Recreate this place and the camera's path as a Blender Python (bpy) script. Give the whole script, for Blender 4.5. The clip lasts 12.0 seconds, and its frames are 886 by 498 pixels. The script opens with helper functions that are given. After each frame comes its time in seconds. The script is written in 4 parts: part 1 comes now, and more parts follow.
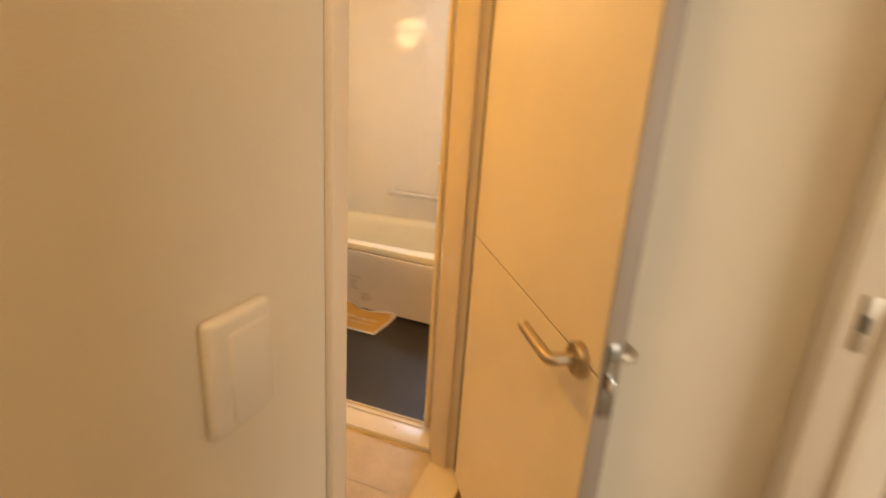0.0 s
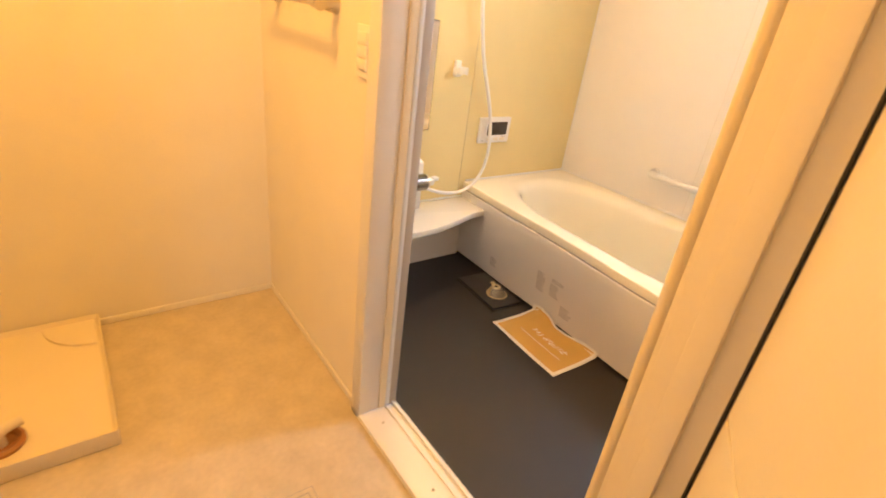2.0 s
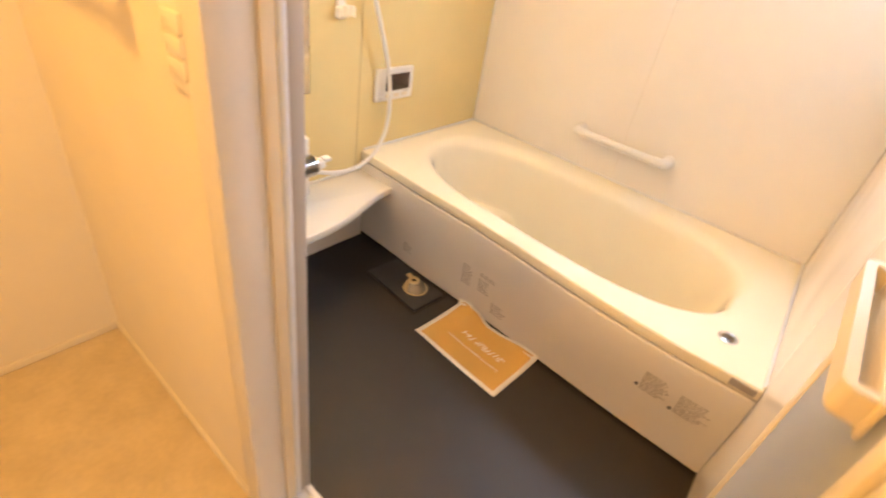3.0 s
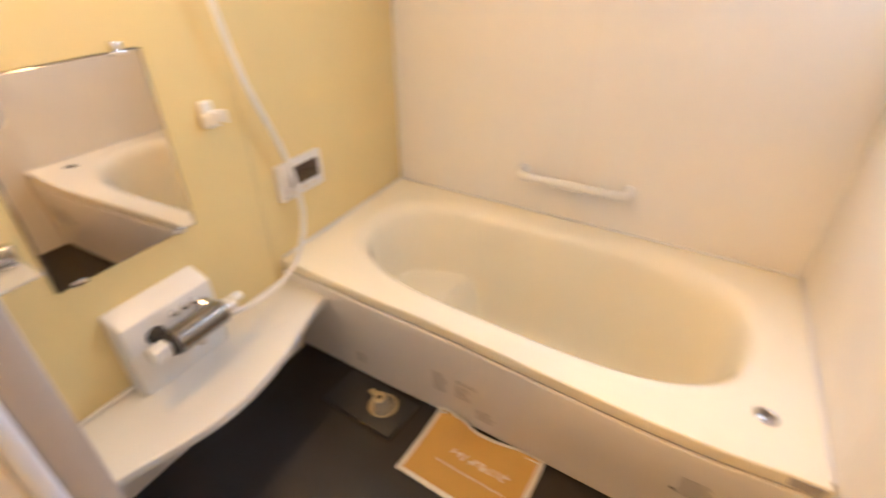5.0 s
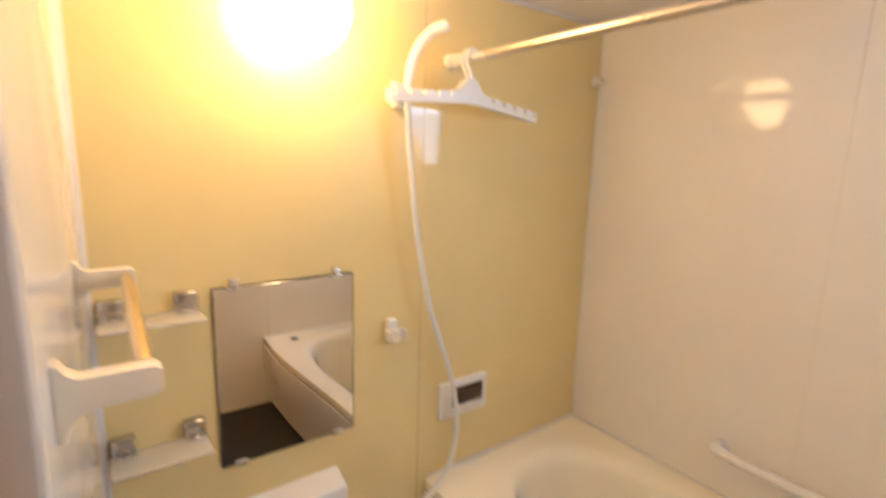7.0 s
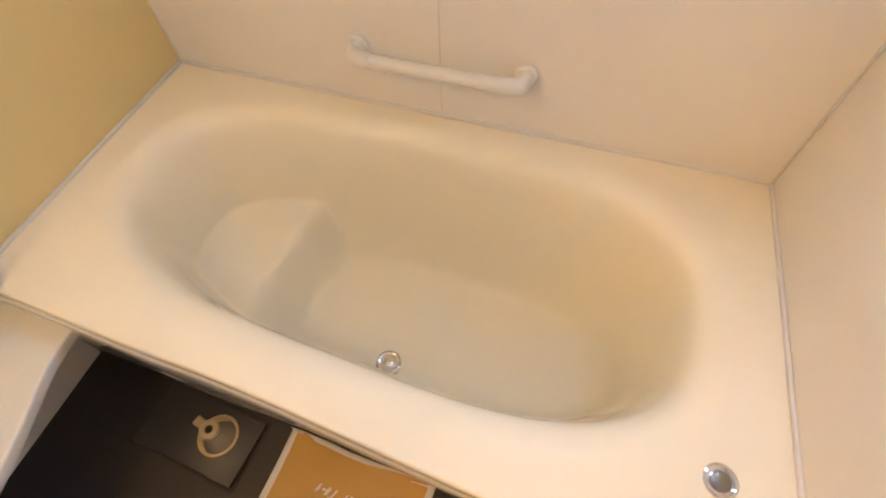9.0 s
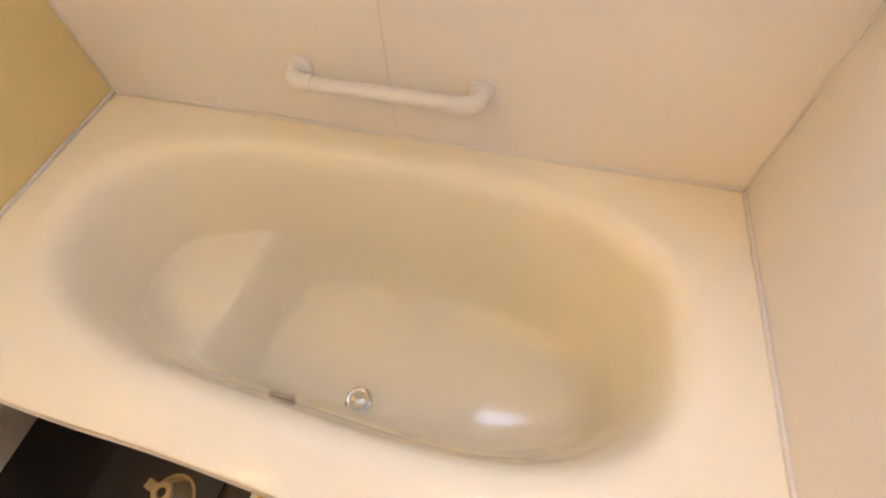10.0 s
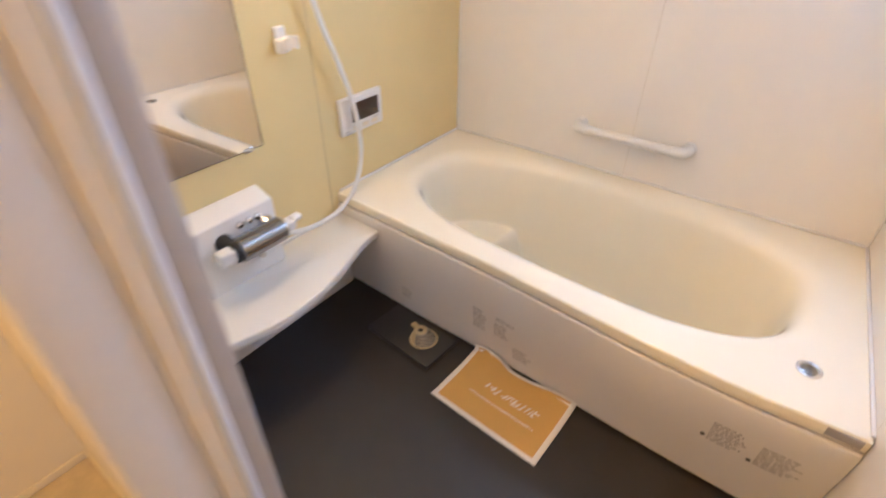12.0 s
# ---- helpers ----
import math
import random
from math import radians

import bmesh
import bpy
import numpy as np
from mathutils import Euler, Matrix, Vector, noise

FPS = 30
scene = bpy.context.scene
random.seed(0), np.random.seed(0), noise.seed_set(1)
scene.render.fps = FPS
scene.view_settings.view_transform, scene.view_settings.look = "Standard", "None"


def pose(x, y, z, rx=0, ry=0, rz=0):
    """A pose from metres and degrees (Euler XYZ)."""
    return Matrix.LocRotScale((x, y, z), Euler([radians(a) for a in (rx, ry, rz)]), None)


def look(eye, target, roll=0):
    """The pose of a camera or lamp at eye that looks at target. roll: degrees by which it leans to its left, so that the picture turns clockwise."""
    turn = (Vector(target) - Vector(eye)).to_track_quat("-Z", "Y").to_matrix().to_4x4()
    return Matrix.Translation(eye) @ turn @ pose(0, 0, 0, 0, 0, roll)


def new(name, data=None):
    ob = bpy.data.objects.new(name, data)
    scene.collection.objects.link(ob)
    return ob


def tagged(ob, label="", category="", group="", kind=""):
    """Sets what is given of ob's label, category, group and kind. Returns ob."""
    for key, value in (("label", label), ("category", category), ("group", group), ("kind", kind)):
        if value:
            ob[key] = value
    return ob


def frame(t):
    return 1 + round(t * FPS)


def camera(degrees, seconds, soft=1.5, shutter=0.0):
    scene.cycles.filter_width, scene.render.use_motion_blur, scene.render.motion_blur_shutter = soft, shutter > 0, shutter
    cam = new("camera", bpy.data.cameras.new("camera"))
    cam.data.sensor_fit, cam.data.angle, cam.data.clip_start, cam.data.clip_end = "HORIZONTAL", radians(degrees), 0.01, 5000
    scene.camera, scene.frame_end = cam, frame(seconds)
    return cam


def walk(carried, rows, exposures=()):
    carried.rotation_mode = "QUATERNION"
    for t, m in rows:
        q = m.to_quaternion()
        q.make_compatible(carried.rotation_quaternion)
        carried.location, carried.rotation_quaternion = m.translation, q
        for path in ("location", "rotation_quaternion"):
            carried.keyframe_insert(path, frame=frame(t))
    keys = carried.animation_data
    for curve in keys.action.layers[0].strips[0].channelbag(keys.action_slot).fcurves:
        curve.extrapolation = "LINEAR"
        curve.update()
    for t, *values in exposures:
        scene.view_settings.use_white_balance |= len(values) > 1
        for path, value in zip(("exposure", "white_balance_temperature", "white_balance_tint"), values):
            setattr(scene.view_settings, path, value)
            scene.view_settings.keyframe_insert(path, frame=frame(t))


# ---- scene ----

cam = camera(84.1, 12.0, soft=1.8, shutter=0.5)
PATH = [
    (0, (2.162, -1.623, 1.25), (1.52, 0.182, 0.676), 3.8),
    (0.3, (2.111, -1.374, 1.266), (1.193, 0.3, 0.671), 4.2),
    (0.5, (2.097, -1.232, 1.239), (0.938, 0.279, 0.627), 3.0),
    (1, (1.982, -1.036, 1.244), (0.593, 0.235, 0.569), 5.9),
    (1.5, (1.934, -0.922, 1.235), (0.6, 0.278, 0.352), 8.6),
    (2, (1.892, -0.783, 1.237), (0.499, 0.348, 0.353), 7.6),
    (2.5, (1.72, -0.605, 1.238), (0.554, 0.758, 0.352), 7.8),
    (3, (1.456, -0.485, 1.313), (0.493, 0.854, 0.182), 10.2),
    (3.2, (1.433, -0.421, 1.357), (0.621, 0.998, 0.204), 10.5),
    (4.8, (1.223, -0.138, 1.407), (0.611, 1.412, 0.301), 1.5),
    (5, (1.206, -0.134, 1.408), (0.382, 1.32, 0.309), -0.1),
    (5.5, (1.191, -0.074, 1.434), (-0.15, 1.031, 0.444), -2.1),
    (6, (1.221, -0.039, 1.482), (-0.424, 0.989, 0.995), -0.0),
    (6.5, (1.252, -0.059, 1.505), (-0.447, 0.982, 1.337), -0.3),
    (7, (1.232, -0.031, 1.501), (-0.348, 1.139, 1.134), 1.7),
    (7.5, (1.286, 0.065, 1.475), (0.188, 1.531, 0.671), 0.7),
    (7.7, (1.243, 0.121, 1.462), (0.317, 1.578, 0.453), 1.6),
    (9.3, (1.129, 0.743, 1.277), (0.774, 1.721, -0.431), -3.8),
    (9.5, (1.133, 0.762, 1.263), (0.753, 1.734, -0.443), -5.6),
    (10, (1.149, 0.768, 1.275), (0.837, 1.82, -0.397), -3.0),
    (10.5, (1.155, 0.596, 1.319), (0.871, 1.81, -0.245), 0.8),
    (11, (1.189, 0.341, 1.354), (0.875, 1.732, -0.048), 2.1),
    (11.5, (1.26, 0.063, 1.354), (0.475, 1.428, 0.121), -1.7),
    (12, (1.262, -0.226, 1.328), (0.305, 1.081, 0.152), 0.6),
]
walk(cam, [(t, look(eye, target, roll)) for t, eye, target, roll in PATH], exposures=[(0.0, -0.6, 7300, 10), (0.5, -0.62, 8100, 10), (1.0, -0.24, 7150, 10), (1.5, -0.1, 6800, 10), (3.0, -0.05, 6300, 10), (5.0, -0.34, 6000, 10), (6.0, -0.54, 6050, 10), (6.5, -0.86, 6250, 10), (7.0, -0.84, 6100, 10), (7.7, -0.74, 5350, 10), (9.5, -0.62, 6100, 10), (10.5, -0.60, 5650, 10), (11.0, -0.57, 5450, 10), (12.0, -0.38, 5000, 10)])

# ---- light ----
world = bpy.data.worlds.new("sky")
scene.world = world
world.use_nodes = True
wn = world.node_tree
sky = wn.nodes.new("ShaderNodeTexSky")
sky.sky_type, sky.sun_disc = "NISHITA", False
sky.sun_elevation, sky.sun_rotation = radians(50), radians(200)
wn.nodes["Background"].inputs["Strength"].default_value = 0.15
wn.links.new(sky.outputs["Color"], wn.nodes["Background"].inputs["Color"])

sun = new("sun", bpy.data.lights.new("sun", "SUN"))
sun.data.energy, sun.data.angle, sun.data.color = 2.5, radians(0.6), (1.0, 0.95, 0.88)
sun.matrix_world = look((4, -8, 9), (0, 0, 0))

WARM = (1.0, 0.47, 0.075)


def area_light(name, eye, target, sx, sy, power, color):
    la = bpy.data.lights.new(name, "AREA")
    la.shape, la.size, la.size_y, la.energy, la.color = "RECTANGLE", sx, sy, power, color
    ob = new(name, la)
    ob.matrix_world = look(eye, target)
    return ob


def point_light(name, at, radius, power, color):
    la = bpy.data.lights.new(name, "POINT")
    la.shadow_soft_size, la.energy, la.color = radius, power, color
    ob = new(name, la)
    ob.location = at
    return ob


BATH_LAMP = (0.118, 0.392, 1.822)
area_light("bath_window_daylight", (1.27, 1.70, 1.65), (1.22, 0.2, 0.9), 0.43, 0.42, 22.0, (0.67, 0.79, 1.0))
area_light("washroom_downlight_beam", (0.75, -0.80, 2.30), (0.75, -0.80, 0.0), 0.16, 0.16, 27.0, WARM)
# added unseen hall fill, set to graze the switch wall
area_light("hall_fill_beam", (1.96, -1.95, 2.30), (1.96, -1.95, 0.0), 0.16, 0.16, 13.0, (1.0, 0.60, 0.27))
area_light("room_window_daylight", (4.95, -2.3, 1.3), (2.4, -0.7, 0.9), 1.4, 1.7, 62.0, (1.0, 0.92, 0.80))


# ---- materials ----
def material(name, color, rough=0.5, metal=0.0, vary=0.06, scale=6.0, grain=120.0, bump=0.05, coat=0.0, spec=0.5, coords="Object", wave=0.0):
    """A painted, moulded or printed surface: two scales of colour variation, uneven gloss and fine relief."""
    m = bpy.data.materials.new(name)
    m.use_nodes = True
    nt = m.node_tree
    b = nt.nodes["Principled BSDF"]
    co = nt.nodes.new("ShaderNodeTexCoord")
    big, fine = nt.nodes.new("ShaderNodeTexNoise"), nt.nodes.new("ShaderNodeTexNoise")
    for n, s, d in ((big, scale, 4), (fine, grain, 3)):
        n.inputs["Scale"].default_value, n.inputs["Detail"].default_value = s, d
        nt.links.new(co.outputs[coords], n.inputs["Vector"])
    mix = nt.nodes.new("ShaderNodeMix")
    mix.data_type = "FLOAT"
    mix.inputs[0].default_value = 0.35
    nt.links.new(big.outputs["Fac"], mix.inputs[2])
    nt.links.new(fine.outputs["Fac"], mix.inputs[3])
    ramp = nt.nodes.new("ShaderNodeValToRGB")
    ramp.color_ramp.elements[0].position, ramp.color_ramp.elements[1].position = 0.25, 0.75
    ramp.color_ramp.elements[0].color = (*[c * (1 - vary) for c in color], 1)
    ramp.color_ramp.elements[1].color = (*[min(1, c * (1 + vary)) for c in color], 1)
    nt.links.new(mix.outputs[0], ramp.inputs["Fac"])
    nt.links.new(ramp.outputs["Color"], b.inputs["Base Color"])
    ro = nt.nodes.new("ShaderNodeMapRange")
    ro.inputs["To Min"].default_value, ro.inputs["To Max"].default_value = max(0.02, rough * 0.82), min(1, rough * 1.18)
    nt.links.new(big.outputs["Fac"], ro.inputs["Value"])
    nt.links.new(ro.outputs["Result"], b.inputs["Roughness"])
    b.inputs["Metallic"].default_value = metal
    b.inputs["Coat Weight"].default_value = coat
    b.inputs["Coat Roughness"].default_value = 0.06
    b.inputs["Specular IOR Level"].default_value = spec
    last = None
    if wave:
        # slow waviness of a large thin panel
        slow, wv = nt.nodes.new("ShaderNodeTexNoise"), nt.nodes.new("ShaderNodeBump")
        slow.inputs["Scale"].default_value, slow.inputs["Detail"].default_value = 3.2, 1.0
        wv.inputs["Strength"].default_value, wv.inputs["Distance"].default_value = wave, 0.02
        nt.links.new(co.outputs[coords], slow.inputs["Vector"])
        nt.links.new(slow.outputs["Fac"], wv.inputs["Height"])
        last = wv
    if bump:
        bp = nt.nodes.new("ShaderNodeBump")
        bp.inputs["Strength"].default_value, bp.inputs["Distance"].default_value = bump, 0.002
        nt.links.new(fine.outputs["Fac"], bp.inputs["Height"])
        if last:
            nt.links.new(last.outputs["Normal"], bp.inputs["Normal"])
        nt.links.new(bp.outputs["Normal"], b.inputs["Normal"])
    return m


def glass(name, color=(1, 1, 1), rough=0.0):
    m = bpy.data.materials.new(name)
    m.use_nodes = True
    b = m.node_tree.nodes["Principled BSDF"]
    b.inputs["Base Color"].default_value = (*color, 1)
    b.inputs["Transmission Weight"].default_value = 1.0
    b.inputs["Roughness"].default_value = rough
    b.inputs["IOR"].default_value = 1.45
    return m


def clear_sheet(name, color, clear):
    """A thin clear sheet: mostly see-through, with a faint body and a gloss."""
    m = material(name, color, 0.08, vary=0.02, bump=0.0)
    nt = m.node_tree
    see, mix = nt.nodes.new("ShaderNodeBsdfTransparent"), nt.nodes.new("ShaderNodeMixShader")
    mix.inputs["Fac"].default_value = clear
    nt.links.new(nt.nodes["Principled BSDF"].outputs["BSDF"], mix.inputs[1])
    nt.links.new(see.outputs["BSDF"], mix.inputs[2])
    nt.links.new(mix.outputs["Shader"], nt.nodes["Material Output"].inputs["Surface"])
    return m


def milky(name, color):
    """A thin resin pane that lets daylight glow through it."""
    m = material(name, color, 0.3, vary=0.03, grain=90, bump=0.2)
    nt = m.node_tree
    through_, mix = nt.nodes.new("ShaderNodeBsdfTranslucent"), nt.nodes.new("ShaderNodeMixShader")
    through_.inputs["Color"].default_value = (*color, 1)
    mix.inputs["Fac"].default_value = 0.7
    nt.links.new(nt.nodes["Principled BSDF"].outputs["BSDF"], mix.inputs[1])
    nt.links.new(through_.outputs["BSDF"], mix.inputs[2])
    nt.links.new(mix.outputs["Shader"], nt.nodes["Material Output"].inputs["Surface"])
    return m


def glowing(name, color, strength):
    m = bpy.data.materials.new(name)
    m.use_nodes = True
    b = m.node_tree.nodes["Principled BSDF"]
    b.inputs["Base Color"].default_value = (0.85, 0.83, 0.78, 1)
    b.inputs["Emission Color"].default_value = (*color, 1)
    b.inputs["Emission Strength"].default_value = strength
    return m


M_YELLOW = material("yellow_bath_panel", (0.78, 0.635, 0.31), 0.045, vary=0.03, grain=300, bump=0.012, spec=0.45, wave=0.25)
M_WHITE_PANEL = material("white_bath_panel", (0.86, 0.83, 0.78), 0.055, vary=0.02, grain=300, bump=0.012, spec=0.26, wave=0.30)
M_CEIL = material("bath_ceiling_board", (0.78, 0.76, 0.72), 0.4, vary=0.03)
M_TUB = material("acrylic_tub", (0.93, 0.875, 0.715), 0.05, vary=0.02, grain=200, bump=0.002, spec=0.18)
M_APRON = material("apron_resin", (0.81, 0.785, 0.76), 0.07, vary=0.02, grain=250, bump=0.01)
M_COUNTER = material("counter_resin", (0.80, 0.78, 0.72), 0.12, vary=0.02, grain=250, bump=0.01, coat=0.3)
M_PLASTIC = material("white_plastic", (0.80, 0.79, 0.76), 0.3, vary=0.02, grain=200, bump=0.01)
M_IVORY = material("ivory_plastic", (0.78, 0.70, 0.55), 0.35, vary=0.03, grain=200, bump=0.01)
M_FLOOR_DARK = material("charcoal_floor_resin", (0.024, 0.0205, 0.0195), 0.52, vary=0.25, scale=9, grain=260, bump=0.35)
M_LID = material("drain_cover_resin", (0.026, 0.026, 0.029), 0.4, vary=0.2, grain=200, bump=0.2)
M_WALLPAPER = material("wallpaper", (0.79, 0.75, 0.66), 0.85, vary=0.04, scale=5, grain=240, bump=0.25)
M_CEILPAPER = material("ceiling_paper", (0.80, 0.79, 0.76), 0.9, vary=0.03, grain=150, bump=0.4)
M_CF = material("cushion_floor", (0.56, 0.49, 0.38), 0.45, vary=0.16, scale=13, grain=60, bump=0.15)
M_WOODFLOOR = material("hall_wood_floor", (0.42, 0.26, 0.13), 0.35, vary=0.2, scale=4, grain=80, bump=0.1)
M_TRIM = material("trim_white_sheet", (0.78, 0.73, 0.66), 0.4, vary=0.03, scale=8, grain=140, bump=0.06)
M_DOOR = material("door_white_sheet", (0.76, 0.72, 0.65), 0.4, vary=0.04, scale=7, grain=150, bump=0.1)
M_RUBBER = material("black_rubber", (0.02, 0.018, 0.016), 0.6, vary=0.2)
M_DARKGAP = material("dark_gap", (0.03, 0.025, 0.02), 0.8, vary=0.2)
M_CHROME = material("chrome", (0.75, 0.75, 0.76), 0.08, 1.0, vary=0.03, bump=0.0)
M_STEEL = material("brushed_steel", (0.62, 0.58, 0.52), 0.28, 1.0, vary=0.06, grain=200, bump=0.02)
M_BASKET = material("dull_strainer_steel", (0.30, 0.27, 0.22), 0.35, 0.5, vary=0.06, grain=200, bump=0.02)
M_LEVER = material("satin_lever", (0.48, 0.42, 0.34), 0.42, 1.0, vary=0.06, grain=200, bump=0.02)
M_GOLDSTEEL = material("champagne_rail", (0.70, 0.56, 0.34), 0.25, 1.0, vary=0.05, grain=200, bump=0.02)
M_ALU = material("aluminium_sash", (0.55, 0.57, 0.60), 0.35, 1.0, vary=0.05)
M_MIRROR = material("silvered_mirror", (0.76, 0.73, 0.69), 0.015, 1.0, vary=0.01, bump=0.0)
M_SCREEN = material("dark_display", (0.035, 0.015, 0.012), 0.1, vary=0.2, bump=0.0, coat=0.4)
M_INK = material("grey_ink", (0.40, 0.38, 0.37), 0.6, vary=0.15, bump=0.0)
M_DARKINK = material("dark_ink", (0.10, 0.10, 0.10), 0.6, vary=0.15, bump=0.0)
M_PAPER_W = material("white_paper", (0.82, 0.80, 0.76), 0.6, vary=0.02, bump=0.03)
M_PAPER_O = material("orange_print", (0.60, 0.36, 0.085), 0.5, vary=0.05, scale=12, bump=0.03)
M_TRAP = material("beige_strainer", (0.47, 0.37, 0.20), 0.35, vary=0.08, bump=0.02)
M_BROWN = material("brown_plastic", (0.30, 0.13, 0.05), 0.45, vary=0.15)
M_SEAL = material("white_sealant", (0.80, 0.79, 0.77), 0.45, vary=0.03)
M_CONCRETE = material("outside_ground", (0.30, 0.29, 0.27), 0.9, vary=0.2, scale=2, grain=40, bump=0.4)
M_PALEWOOD = material("pale_room_floor", (0.50, 0.38, 0.24), 0.3, vary=0.15, scale=4, grain=80, bump=0.08)
M_PANE = milky("milky_resin_pane", (0.78, 0.81, 0.86))
# white bead with the blue of the daylight put into its colour
M_BEAD = material("daylit_white_bead", (0.72, 0.77, 0.86), 0.3, vary=0.02, grain=160, bump=0.01)
M_REVEAL = material("grey_inner_frame", (0.46, 0.44, 0.43), 0.4, vary=0.03, grain=160, bump=0.02)
M_FRAME_GREY = material("grey_white_frame", (0.72, 0.71, 0.71), 0.35, vary=0.03, grain=160, bump=0.02)
M_JOINT_PALE = material("pale_panel_joint", (0.70, 0.64, 0.54), 0.6, vary=0.1)
M_JOINT = material("panel_joint", (0.46, 0.38, 0.24), 0.6, vary=0.1)
M_DARKCHROME = material("dark_chrome", (0.30, 0.29, 0.28), 0.16, 1.0, vary=0.06, bump=0.0)
M_SEAM = material("brown_seam", (0.09, 0.07, 0.05), 0.8, vary=0.1)
M_EDGE = material("grey_door_edge", (0.34, 0.31, 0.28), 0.5, vary=0.06)
# chrome darkened in its base colour in place of dark reflections
M_BRACKET = material("polished_bracket", (0.52, 0.51, 0.50), 0.12, 1.0, vary=0.05, bump=0.0)
M_CLEAR = clear_sheet("clear_acrylic", (0.80, 0.79, 0.78), 0.62)
M_WINGLASS = glass("window_glass", (0.97, 0.98, 1.0), 0.06)
M_GLOBE = glowing("opal_globe", (1.0, 0.61, 0.27), 51.0)
M_DIFFUSER = glowing("downlight_diffuser", (1.0, 0.7, 0.4), 8.0)


# ---- building tools ----
def link_mesh(name, bm, mat, smooth=True, turned=False):
    me = bpy.data.meshes.new(name)
    if not turned:
        bmesh.ops.recalc_face_normals(bm, faces=bm.faces)
    bm.to_mesh(me)
    bm.free()
    me.materials.append(mat)
    if smooth:
        me.shade_smooth()
        me.set_sharp_from_angle(angle=radians(38))
    return new(name, me)


def part(name, bm, mat, parent, label="", smooth=True, turned=False):
    """One mesh, made at its place in the world, under a thing or a part."""
    ob = link_mesh(name, bm, mat, smooth, turned)
    ob.parent = parent
    ob.matrix_parent_inverse = Matrix.Translation(-parent.location)
    if label:
        tagged(ob, label)
    return ob


def thing(name, label, category, group="", base=(0, 0, 0)):
    ob = tagged(new(name), label, category, group)
    ob.location = base
    return ob


def structure(name, bm, mat, label, category):
    return tagged(link_mesh(name, bm, mat), label, category, kind="structure")


def add_box(bm, lo, hi, bevel=0.0, seg=2, m=None):
    made = bmesh.ops.create_cube(bm, size=1.0)["verts"]
    c, s = [(a + b) / 2 for a, b in zip(lo, hi)], [abs(b - a) for a, b in zip(lo, hi)]
    for v in made:
        v.co = Vector([c[i] + v.co[i] * s[i] for i in range(3)])
    if bevel:
        edges = list({e for v in made for e in v.link_edges})
        out = bmesh.ops.bevel(bm, geom=edges, offset=min(bevel, min(s) * 0.49), segments=seg, profile=0.5, affect="EDGES")
        made = list({v for f in out["faces"] for v in f.verts} | {v for v in made if v.is_valid})
    if m is not None:
        bmesh.ops.transform(bm, matrix=m, verts=made)
    return made


def box(lo, hi, bevel=0.0, seg=2, m=None):
    bm = bmesh.new()
    add_box(bm, lo, hi, bevel, seg, m)
    return bm


def boxes(*pairs, bevel=0.0):
    bm = bmesh.new()
    for lo, hi in pairs:
        add_box(bm, lo, hi, bevel)
    return bm


def add_tube(bm, pts, radius, sides=12, caps=True):
    """A round tube along points, with a radius or a list of radii."""
    pts = [Vector(p) for p in pts]
    radii = radius if isinstance(radius, (list, tuple)) else [radius] * len(pts)
    rings, side = [], None
    for i, p in enumerate(pts):
        along = (pts[min(i + 1, len(pts) - 1)] - pts[max(i - 1, 0)]).normalized()
        if side is None:
            side = along.orthogonal().normalized()
        side = (side - along * side.dot(along)).normalized()
        up = along.cross(side)
        rings.append([bm.verts.new(p + radii[i] * (side * math.cos(a) + up * math.sin(a))) for a in [2 * math.pi * k / sides for k in range(sides)]])
    for a, b in zip(rings, rings[1:]):
        for k in range(sides):
            bm.faces.new((a[k], a[(k + 1) % sides], b[(k + 1) % sides], b[k]))
    if caps:
        bm.faces.new(rings[0][::-1])
        bm.faces.new(rings[-1])


def tube(pts, radius, sides=12, caps=True):
    bm = bmesh.new()
    add_tube(bm, pts, radius, sides, caps)
    return bm


def add_lathe(bm, profile, m, sides=28):
    """A turned shape: (radius, height) along local z, placed by m. A radius of 0 closes it."""
    rings = []
    for r, h in profile:
        if r < 1e-6:
            rings.append([bm.verts.new(m @ Vector((0, 0, h)))])
        else:
            rings.append([bm.verts.new(m @ Vector((r * math.cos(2 * math.pi * k / sides), r * math.sin(2 * math.pi * k / sides), h))) for k in range(sides)])
    for a, b in zip(rings, rings[1:]):
        for k in range(sides):
            n = (k + 1) % sides
            if len(a) == 1 and len(b) == 1:
                continue
            if len(a) == 1:
                bm.faces.new((a[0], b[n], b[k]))
            elif len(b) == 1:
                bm.faces.new((a[k], a[n], b[0]))
            else:
                bm.faces.new((a[k], a[n], b[n], b[k]))


def lathe(profile, m=None, sides=28):
    bm = bmesh.new()
    add_lathe(bm, profile, m or Matrix(), sides)
    return bm


def bezier_path(ctrl, steps=10):
    """A smooth line through points (Catmull-Rom)."""
    p = [Vector(c) for c in ctrl]
    p = [2 * p[0] - p[1]] + p + [2 * p[-1] - p[-2]]
    out = []
    for i in range(1, len(p) - 2):
        for k in range(steps):
            t = k / steps
            out.append(0.5 * (2 * p[i] + (p[i + 1] - p[i - 1]) * t + (2 * p[i - 1] - 5 * p[i] + 4 * p[i + 1] - p[i + 2]) * t * t
                              + (3 * p[i] - p[i - 1] - 3 * p[i + 1] + p[i + 2]) * t ** 3))
    out.append(p[-2])
    return out


